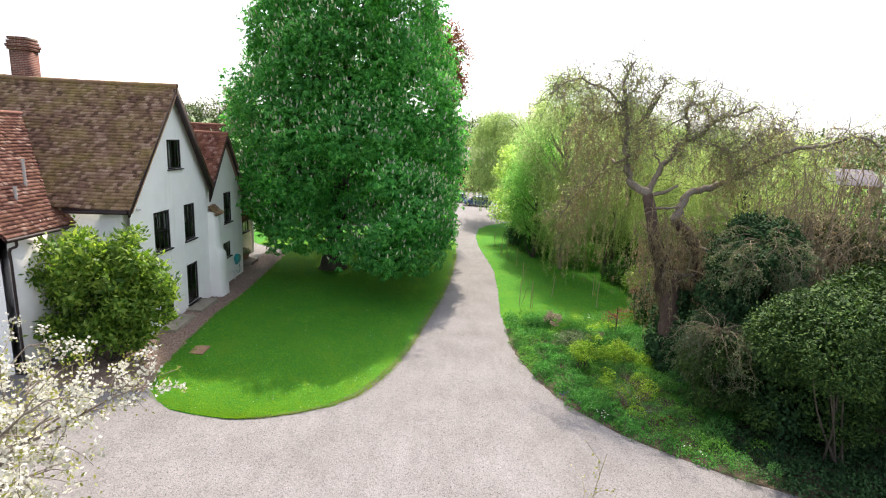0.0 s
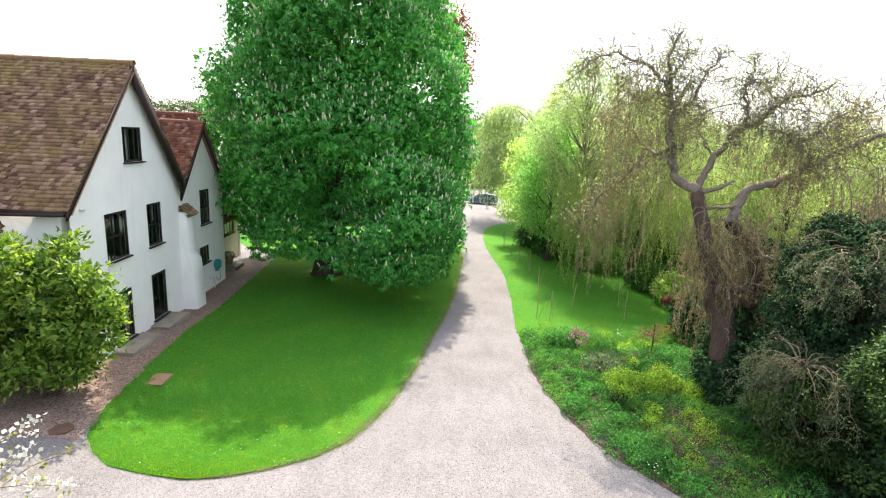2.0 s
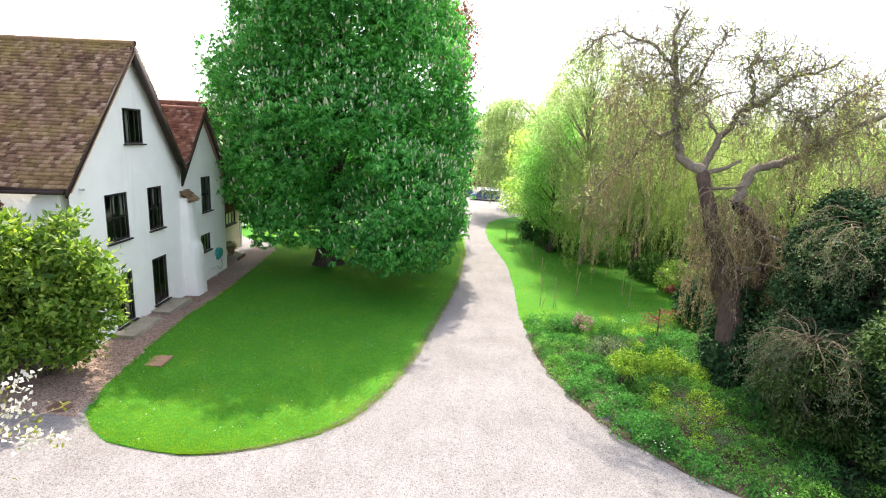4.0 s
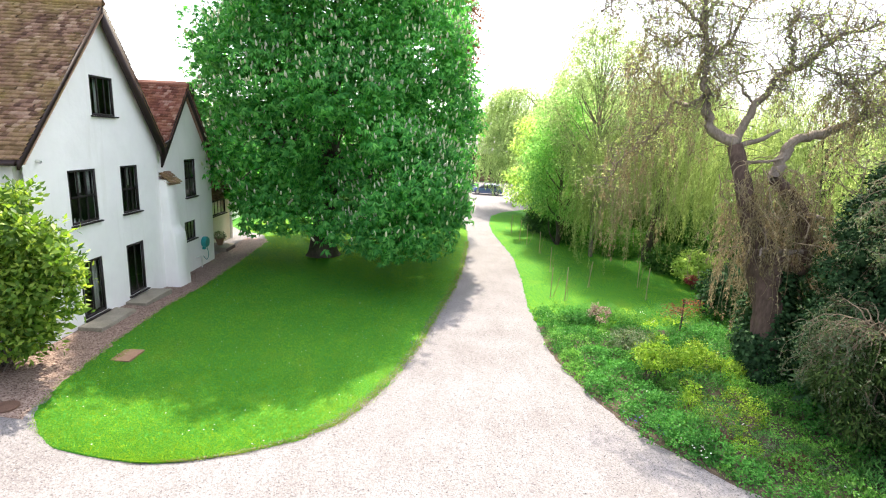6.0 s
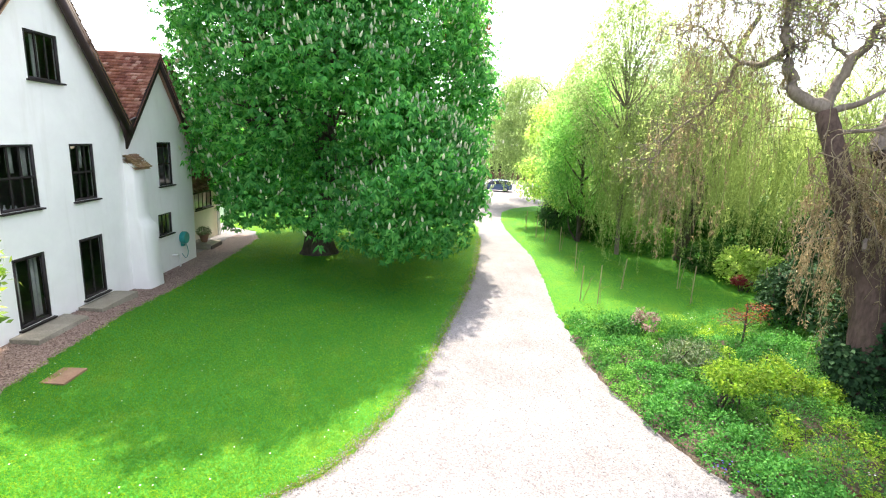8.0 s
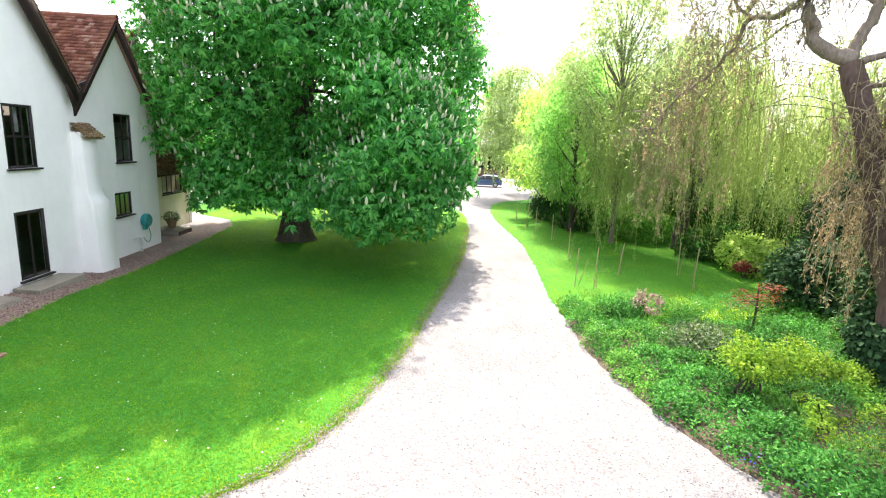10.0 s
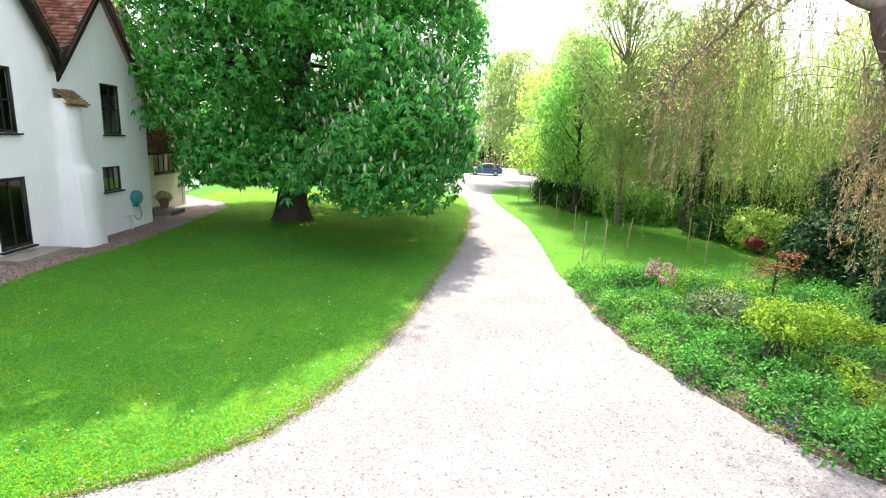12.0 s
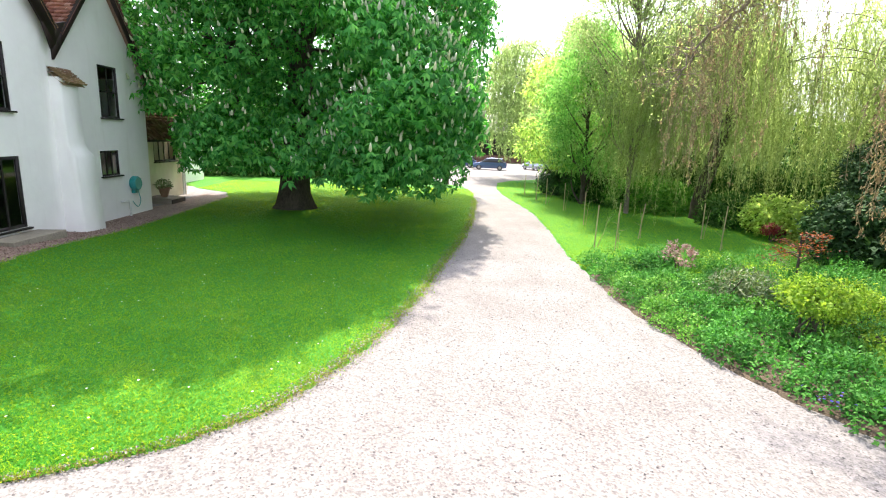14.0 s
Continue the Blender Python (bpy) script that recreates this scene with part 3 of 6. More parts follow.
def casement(parent, name, x, y0, y1, z0, z1, columns, rows, sill=True, frame_w=0.075, meeting=None, frame_mat=None):
    """A window or glazed door in a wall whose face is at x: frame, bars, a pane to each light and a sill."""
    frame_mat = frame_mat or M_BLACK
    s = Soup()
    xa, xb = x - 0.10, x - 0.015
    s.box((xa, y0 + 0.002, z0 + 0.002), (xb, y0 + frame_w, z1 - 0.002))
    s.box((xa, y1 - frame_w, z0 + 0.002), (xb, y1 - 0.002, z1 - 0.002))
    s.box((xa, y0 + frame_w, z1 - frame_w), (xb, y1 - frame_w, z1 - 0.002))
    s.box((xa, y0 + frame_w, z0 + 0.002), (xb, y1 - frame_w, z0 + frame_w))
    fr = soup_part(name, s, frame_mat, parent)
    iy0, iy1, iz0, iz1 = y0 + frame_w, y1 - frame_w, z0 + frame_w, z1 - frame_w
    for c in range(1, columns):
        yc = iy0 + (iy1 - iy0) * c / columns
        part("bar", box_bm((xa + 0.02, yc - 0.03, iz0), (xb - 0.02, yc + 0.03, iz1)), frame_mat, fr)
    for r in range(1, rows):
        zc = iz0 + (iz1 - iz0) * (meeting if meeting and rows == 2 else r / rows)
        part("bar", box_bm((xa + 0.025, iy0, zc - 0.028), (xb + 0.01, iy1, zc + 0.028)), frame_mat, fr)
    for c in range(columns):
        for r in range(rows):
            ya, yb = (iy0 + (iy1 - iy0) * (c + t) / columns for t in (0, 1))
            za, zb = (iz0 + (iz1 - iz0) * (r + t) / rows for t in (0, 1))
            tilt = 0.004 * rng.normal()
            g = Soup()
            xm = (xa + xb) / 2
            g.put([(xm + tilt, ya, za), (xm - tilt, yb, za), (xm - tilt, yb, zb), (xm + tilt, ya, zb)], [(0, 1, 2, 3)])
            pane = soup_part("pane", g, M_GLASS, fr)
            pane.visible_shadow = False
    if sill:
        part("sill", box_bm((x - 0.06, y0 - 0.07, z0 - 0.055), (x + 0.11, y1 + 0.07, z0 - 0.003)), frame_mat, fr, "", 0.008)
    return fr


APEX1, APEX2 = (24.12, 11.17), (30.5, 9.13)
VALLEY, VALLEY2 = (27.6, 6.45), (28.15, 6.3)
SOUTH, NORTH = (20.05, 6.45), (33.2, 5.6)
house = thing("house", (-4, 26, 0), "white-plastered old farmhouse with steep clay-tiled gables", "house")
ATTIC = (23.49, 24.78, 7.45, 8.79)
WIN_A = (21.98, 23.37, 3.83, 5.64)
WIN_B = (24.8, 25.93, 3.82, 5.64)
DOOR_1 = (22.1, 23.3, 0.5, 2.53)
DOOR_2 = (24.78, 25.97, 0.52, 2.57)
WIN_C = (30.3, 31.45, 3.8, 5.65)
WIN_D = (30.0, 31.12, 1.67, 2.6)
gable_wall("wall", 0.0, 1, [(20.2, 6.45), (24.12, 11.0), (27.9, 5.95)], [ATTIC, WIN_A, WIN_B, DOOR_1, DOOR_2], -0.3, 0.28, M_PLASTER, house, "white rough-plastered front gable wall")
gable_wall("wall", -0.22, 1, [(27.9, 6.0), (30.5, 8.95), (33.25, 5.3)], [WIN_C, WIN_D], -0.3, 0.28, M_PLASTER, house, "white plastered second gable wall in the tree's shade")
s = Soup()
s.box((-12.0, 20.2, -0.3), (-0.285, 20.48, 6.25))
s.box((-2.75, 17.2, -0.3), (-2.45, 20.19, 5.75))
soup_part("wall", s, M_PLASTER, house, "white plastered side wall")
s = Soup()
s.put([(-2.45, 17.2, -0.3), (-2.45, 17.2, 5.7), (-5.7, 17.2, 9.5), (-9.0, 17.2, 5.7), (-9.0, 17.2, -0.3)], [(0, 1, 3, 4)])
s.put([(-2.45, 17.2, 5.7), (-5.7, 17.2, 9.45), (-9.0, 17.2, 5.7)], [(0, 1, 2)])
s.box((-9.3, 17.21, -0.3), (-9.0, 20.19, 5.7))
s.box((-12.3, 20.2, -0.3), (-12.0, 33.2, 6.2))
s.box((-12.0, 32.9, -0.3), (-0.51, 33.2, 5.35))
s.put([(-12.0, 20.2, 6.4), (-12.0, 24.12, 11.0), (-12.0, 27.9, 5.95)], [(0, 1, 2)])
s.put([(-12.0, 27.9, 6.0), (-12.0, 30.5, 8.95), (-12.0, 33.25, 5.3)], [(0, 1, 2)])
soup_part("wall", s, M_PLASTER, house, "white plastered rear wall")
# floors and a partition, added inside to block light and keep the rooms dark
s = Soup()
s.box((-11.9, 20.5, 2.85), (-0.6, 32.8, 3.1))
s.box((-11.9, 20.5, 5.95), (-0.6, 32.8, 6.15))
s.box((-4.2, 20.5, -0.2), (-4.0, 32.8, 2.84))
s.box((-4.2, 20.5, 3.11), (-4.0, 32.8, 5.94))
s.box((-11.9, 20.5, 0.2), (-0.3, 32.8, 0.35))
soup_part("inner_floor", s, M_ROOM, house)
casement(house, "window", 0.0, *ATTIC, 3, 1)
casement(house, "window", 0.0, *WIN_A, 3, 2, True, 0.075, 0.5)
casement(house, "window", 0.0, *WIN_B, 3, 2, True, 0.075, 0.5)
casement(house, "door", 0.0, *DOOR_1, 2, 1, True, 0.1)
casement(house, "door", 0.0, *DOOR_2, 2, 1, True, 0.1)
casement(house, "window", -0.22, *WIN_C, 2, 2, True, 0.07, 0.5)
casement(house, "window", -0.22, *WIN_D, 3, 1, True, 0.06)


def curtain(y0, y1, z0, z1, x=-0.36):
    s = Soup()
    n = 26
    y = np.linspace(y0, y1, n)
    xw = x + 0.03 * np.sin(np.linspace(0, (y1 - y0) * 40, n))
    v = np.concatenate([np.stack([xw, y, np.full(n, z)], 1) for z in (z0, z1)])
    a = np.arange(n - 1)
    s.put(v, np.stack([a, a + 1, a + n + 1, a + n], 1))
    ob = soup_part("curtain", s, M_CURTAIN)
    mod = ob.modifiers.new("thick", "SOLIDIFY")
    mod.thickness = 0.01
    tagged(ob, "pale pleated curtain hanging behind a window", "curtain", "curtains in the windows")


for c_ in ((22.2, 22.5, 0.6, 2.5), (22.85, 23.2, 0.6, 2.5), (24.85, 25.05, 0.6, 2.5), (22.05, 22.3, 4.7, 5.6), (22.6, 22.85, 4.85, 5.6), (23.1, 23.3, 4.75, 5.6),
           (24.9, 25.1, 4.75, 5.6), (25.4, 25.6, 4.85, 5.6), (23.95, 24.25, 7.5, 8.7)):
    curtain(*c_)

# roofs
tile_slope("roof", (0.32, SOUTH[0] - 0.3, SOUTH[1] - 0.36), (-12.3, SOUTH[0] - 0.3, SOUTH[1] - 0.36), (0.32, *APEX1), (-12.3, APEX1[0], APEX1[1] + 0.1), M_TILE, house, "old brown mossy clay tiles", 0.16, 0.19, 0.12, 1.0, (M_TILE_SINGLE, -0.98))
tile_slope("roof", (0.32, VALLEY[0] + 0.1, VALLEY[1] - 0.1), (-12.3, VALLEY[0] + 0.1, VALLEY[1] - 0.1), (0.32, *APEX1), (-12.3, *APEX1), M_TILE, house, "old brown mossy clay tiles")
tile_slope("roof", (0.1, *VALLEY2), (-12.3, *VALLEY2), (0.1, *APEX2), (-12.3, *APEX2), M_TILE_RED, house, "red clay tiles")
tile_slope("roof", (0.1, NORTH[0] + 0.25, NORTH[1] - 0.4), (-12.3, NORTH[0] + 0.25, NORTH[1] - 0.4), (0.1, *APEX2), (-12.3, *APEX2), M_TILE_RED, house, "red clay tiles")
ridge_tiles("ridge", (0.34, APEX1[0], APEX1[1] + 0.02), (-12.3, APEX1[0], APEX1[1] + 0.12), M_TILE, house, 0.1)
ridge_tiles("ridge", (0.12, *APEX2), (-12.3, *APEX2), M_TILE_RED, house)
board("barge_board", [(SOUTH[0] - 0.32, SOUTH[1] - 0.42), APEX1], 0.22, 0.22, 0.3, M_BOARD, house, "dark stained barge board")
board("barge_board", [(APEX1[0], APEX1[1]), (VALLEY[0] - 0.02, VALLEY[1] + 0.12)], 0.74, 0.2, 0.3, M_BOARD, house, "dark stained barge board")
s = Soup()
tri = [(26.95, 6.9), (27.6, 6.45), (28.12, 6.62), (27.42, 5.7)]
s.put([(x, y, z) for x in (0.21, 0.295) for y, z in tri], [(4, 5, 6, 7), (3, 2, 1, 0), (0, 1, 5, 4), (1, 2, 6, 5), (2, 3, 7, 6), (3, 0, 4, 7)])
soup_part("valley_board", s, M_BOARD, house, "dark stained board at the valley")
board("barge_board", [(27.75, 5.85), (28.15, 6.32), APEX2], 0.42, -0.02, 0.08, M_BOARD, house, "dark stained barge board")
board("barge_board", [APEX2, (NORTH[0] + 0.25, NORTH[1] - 0.45)], 0.36, -0.02, 0.08, M_BOARD, house, "dark stained barge board")
board("fascia", [(SOUTH[0] - 0.3, SOUTH[1] - 0.36), (SOUTH[0] - 0.22, SOUTH[1] - 0.36)], 0.16, -2.3, 0.2, M_BOARD, house)
s = Soup()
s.tube([(0.2, 19.72, 5.98), (-2.2, 19.72, 5.92)], 0.06, 8)
soup_part("gutter", s, M_BOARD, house)
# the side wing with its redder roof
tile_slope("roof", (-2.1, 16.75, 5.42), (-2.1, 20.6, 5.42), (-5.7, 16.75, 9.55), (-5.7, 23.4, 9.55), M_TILE_RED, house, "red clay tiles of the side wing")
tile_slope("roof", (-9.3, 16.75, 5.42), (-9.3, 20.6, 5.42), (-5.7, 16.75, 9.55), (-5.7, 23.4, 9.55), M_TILE_RED, house, "red clay tiles of the side wing")
ridge_tiles("ridge", (-5.7, 16.7, 9.57), (-5.7, 23.3, 9.57), M_TILE_RED, house)
s = Soup()
s.tube(curve([(-2.05, 16.7, 5.36), (-2.05, 18.6, 5.34), (-2.05, 20.0, 5.32)], 8), 0.065, 8)
soup_part("gutter", s, M_BOARD, house)
s = Soup()
s.tube(curve([(-2.05, 17.1, 5.3), (-2.1, 17.15, 5.1), (-2.38, 17.2, 4.95), (-2.38, 17.2, 4.5)], 9), 0.045, 8)
s.tube([(-2.38, 17.2, 4.5), (-2.38, 17.2, 0.2)], 0.045, 8)
soup_part("downpipe", s, M_BOARD, house)
for (vx, vy, vz, h) in ((-3.35, 19.5, 6.85, 1.0), (-3.05, 18.6, 6.5, 0.42)):
    s = Soup()
    s.tube([(vx, vy, vz - 0.1), (vx, vy, vz + h)], 0.055, 10)
    s.tube([(vx, vy, vz + h), (vx, vy, vz + h + 0.05)], 0.065, 10)
    soup_part("vent_pipe", s, M_LEAD, house, "grey soil pipe through the roof")
# chimney
s = Soup()
s.box((-6.98, 24.2, 9.6), (-6.2, 24.9, 12.35))
for z0, g in ((12.35, 0.05), (12.47, 0.09), (12.62, 0.05), (12.78, 0.02)):
    s.box((-6.98 - g, 24.2 - g, z0), (-6.2 + g, 24.9 + g, z0 + 0.13))
soup_part("chimney", s, M_BRICK, house, "red brick chimney with a corbelled cap")
# buttress between the gables, with a tiled cap
s = Soup()
rows = [(-0.3, 0.64, 28.62), (0.8, 0.6, 28.6), (1.9, 0.56, 28.57), (2.45, 0.54, 28.55), (2.6, 0.49, 28.5), (2.72, 0.42, 28.42), (2.95, 0.38, 28.36), (4.0, 0.36, 28.35), (4.92, 0.34, 28.34)]
v = np.array([p for z, d, y1 in rows for p in ((-0.2, 27.5, z), (d - 0.05, 27.5, z), (d, 27.55, z), (d, y1 - 0.06, z), (d - 0.06, y1, z), (-0.2, y1, z))])
i, j = np.meshgrid(np.arange(len(rows) - 1) * 6, np.arange(5), indexing="ij")
q = (i + j).ravel()
s.put(v, np.stack([q, q + 1, q + 7, q + 6], 1))
soup_part("buttress", s, M_PLASTER, house, "white plastered stepped buttress")
tile_slope("buttress_cap", (0.5, 27.48, 4.76), (0.5, 28.52, 4.76), (-0.05, 27.48, 5.22), (-0.05, 28.52, 5.22), M_TILE, house, "small cap of clay tiles", 0.1, 0.17, 0.0, 0.3)
s = Soup()
s.tube([(0.0, 20.75, 6.0), (0.14, 20.75, 5.98)], 0.05, 8)
soup_part("wall_vent", s, M_WHITE, house, "small white flue outlet")

# the low range behind, with a lean-to
rear = thing("rear_range", (-4, 37, 0), "cream-plastered low house range with red clay roofs", "house")
gable_wall("wall", -2.4, 1, [(33.5, 5.85), (35.9, 9.5), (38.9, 5.9)], [], -0.2, 0.25, M_CREAM, rear)
WIN_E = (36.35, 38.5, 1.85, 2.95)
gable_wall("wall", -1.6, 1, [(34.2, 3.2), (39.3, 3.2)], [WIN_E], -0.2, 0.22, M_CREAM, rear, "cream plastered wall")
s = Soup()
s.box((-9.0, 39.0, -0.2), (-1.84, 39.25, 3.15))
s.box((-9.0, 33.6, -0.2), (-1.84, 33.85, 6.1))
s.box((-9.2, 33.6, -0.2), (-9.0, 39.25, 6.1))
soup_part("wall", s, M_CREAM, rear)
casement(rear, "window", -1.6, *WIN_E, 4, 1, True, 0.08, None, M_BOARD)
tile_slope("roof", (-1.15, 33.7, 2.95), (-1.15, 39.6, 2.95), (-2.6, 33.7, 5.2), (-2.6, 39.6, 5.2), M_TILE_RED, rear, "red clay lean-to roof")
tile_slope("roof", (-2.1, 33.2, 5.6), (-9.3, 33.2, 5.6), (-2.3, 35.9, 9.6), (-9.3, 35.9, 9.6), M_TILE_RED, rear, "red clay roof")
tile_slope("roof", (-2.1, 39.2, 5.6), (-9.3, 39.2, 5.6), (-2.3, 35.9, 9.6), (-9.3, 35.9, 9.6), M_TILE_RED, rear, "red clay roof")
ridge_tiles("ridge", (-2.05, 35.9, 9.62), (-9.3, 35.9, 9.62), M_TILE_RED, rear)
board("barge_board", [(33.2, 5.55), (35.9, 9.6), (39.2, 5.55)], 0.25, -2.2, -2.12, M_BOARD, rear)
s = Soup()
s.box((-1.32, 34.2, 2.84), (-1.22, 39.4, 2.96))
soup_part("fascia", s, M_BOARD, rear)
for yp in (39.0, 39.2):
    s = Soup()
    s.tube([(-1.5, yp, 0.0), (-1.5, yp, 2.9)], 0.05, 8)
    soup_part("downpipe", s, M_WHITE, rear, "white plastic downpipe")
out = thing("outbuilding", (-6, 45, 0), "white-painted low outbuilding with tiled roof", "outbuilding")
part("wall", box_bm((-9.0, 42.5, -0.1), (-4.0, 47.5, 2.5)), M_PLASTER, out)
tile_slope("roof", (-3.7, 42.2, 2.4), (-3.7, 47.8, 2.4), (-6.5, 42.2, 4.4), (-6.5, 47.8, 4.4), M_TILE_RED, out, "red clay roof")
tile_slope("roof", (-9.3, 42.2, 2.4), (-9.3, 47.8, 2.4), (-6.5, 42.2, 4.4), (-6.5, 47.8, 4.4), M_TILE_RED, out, "red clay roof")

# stone steps at the doors
for (y0, y1, z1) in ((21.6, 23.75, 0.42), (24.35, 26.35, 0.4)):
    bm = box_bm((0.02, y0, 0.0), (0.82, y1, z1))
    for v in bm.verts:
        v.co += Vector((0.02, 0.03, 0.012)) * rng.normal()
    ob = part("door_step", bm, M_STONE, None, "", 0.02)
    tagged(ob, "worn grey stone slab step below the door", "step", "door steps")


# small ornaments on the window ledge
for y, h in ((22.28, 0.2), (22.5, 0.16), (22.66, 0.13)):
    ob = part("ornament", lathe_bm([(0.035, 0.0), (0.045, 0.01), (0.05, h * 0.45), (0.022, h * 0.7), (0.03, h)], (-0.2, y, WIN_A[2] + 0.001), 12), M_WHITE, None)
    tagged(ob, "small white china ornament on the window ledge", "ornament", "ornaments on the window ledge")


# things along the house
def hose_reel():
    t = thing("hose_reel", (-0.22, 31.85, 1.1), "teal plastic hose reel on the house wall", "hose reel")
    bm = lathe_bm([(0.0, 0.0), (0.25, 0.0), (0.29, 0.05), (0.29, 0.2), (0.25, 0.25), (0.0, 0.25)], (0, 0, 0), 24)
    bmesh.ops.rotate(bm, verts=bm.verts, matrix=Matrix.Rotation(radians(90), 3, "Y"))
    bmesh.ops.translate(bm, verts=bm.verts, vec=(-0.2, 31.85, 1.28))
    part("case", bm, M_TEAL, t)
    part("bracket", box_bm((-0.21, 31.75, 0.88), (-0.08, 31.95, 1.02)), M_TEAL, t, "", 0.01)
    s = Soup()
    s.tube(curve([(0.0, 31.85, 1.0), (0.06, 31.87, 0.6), (0.02, 31.75, 0.35), (-0.02, 31.6, 0.45), (-0.05, 31.5, 0.6)], 16), 0.016, 6)
    soup_part("hose", s, M_TEAL, t)


hose_reel()
tap = thing("standpipe", (-0.15, 31.45, 0), "white plastic waste pipe with a bend", "pipe")
s = Soup()
s.tube(curve([(-0.22, 31.0, 0.62), (-0.1, 31.05, 0.63), (-0.08, 31.3, 0.6), (-0.08, 31.35, 0.4), (-0.08, 31.35, 0.0)], 14), 0.04, 8)
soup_part("pipe", s, M_WHITE, tap)
lid = part("drain_cover", box_bm((2.2, 19.75, 0.0), (2.8, 20.6, gz(2.5, 20.2) + 0.06)), M_LID, None, "", 0.01)
tagged(lid, "weathered square drain cover sunk in the lawn", "drain cover")
bm = lathe_bm([(0.0, -0.02), (0.3, -0.02), (0.3, 0.02), (0.26, 0.025), (0.0, 0.022)], (1.43, 16.9, gz(1.43, 16.9) + 0.012), 20)
tagged(part("manhole_cover", bm, M_IRON, None), "round rusty iron cover in the gravel", "manhole cover")
step2 = thing("garden_step", (-0.9, 36.2, 0), "low brick and timber step on the gravel", "step")
part("slab", box_bm((-1.5, 35.0, 0.0), (-0.25, 36.3, 0.26)), M_STONE, step2, "", 0.015)
part("riser", box_bm((-0.247, 35.0, 0.0), (-0.2, 36.3, 0.2)), M_BOARD, step2)


# ---- plants ----
def sphere_dirs(n):
    return unit(rng.normal(size=(n, 3)))


def lobed(lobes, density, inner=0.82, scatter=0.12):
    """Places on the outside of a heap of ellipsoids, with the outward direction."""
    c = np.array([l[:3] for l in lobes])
    r = np.array([l[3:] for l in lobes])
    P, N = [], []
    for i in range(len(c)):
        area = 4 * np.pi * np.mean(r[i]) ** 2
        d = sphere_dirs(int(area * density))
        p = c[i] + d * r[i] * (1 + scatter * rng.normal(size=(len(d), 1)) - 0.04)
        near = np.where(np.linalg.norm((c - c[i]) / (r + r[i]), axis=1) < 1.2)[0]
        keep = np.ones(len(p), bool)
        for j in near:
            if j != i:
                keep &= np.linalg.norm((p - c[j]) / r[j], axis=1) > inner
        P.append(p[keep])
        N.append(unit(d[keep] / r[i]))
    return np.concatenate(P), np.concatenate(N)


def wander(start, way, length, bend=0.25, droop=0.0, n=7):
    p, d = np.array(start, float), unit(np.array(way, float))
    pts = [p.copy()]
    for _ in range(n):
        d = unit(d + bend * rng.normal(size=3) / math.sqrt(n) + np.array([0, 0, -droop / n]))
        p = p + d * length / n
        pts.append(p.copy())
    return np.array(pts)


FINE = ("foliage", "hanging_twig", "catkin", "leaves", "young_leaves", "blossom", "crown", "stems", "plant")


def leafy(soup, P, N, length, width, droop=0.5, spread=0.8):
    n = len(P)
    d = unit(N * 0.5 + spread * rng.normal(size=(n, 3)) + np.array([0, 0, -droop]))
    nr = unit(N + np.array([0, 0, 0.7]) + 0.38 * rng.normal(size=(n, 3)))
    soup.leaves(P, d, nr, length * (0.7 + 0.6 * rng.random(n)), width * (0.7 + 0.6 * rng.random(n)))


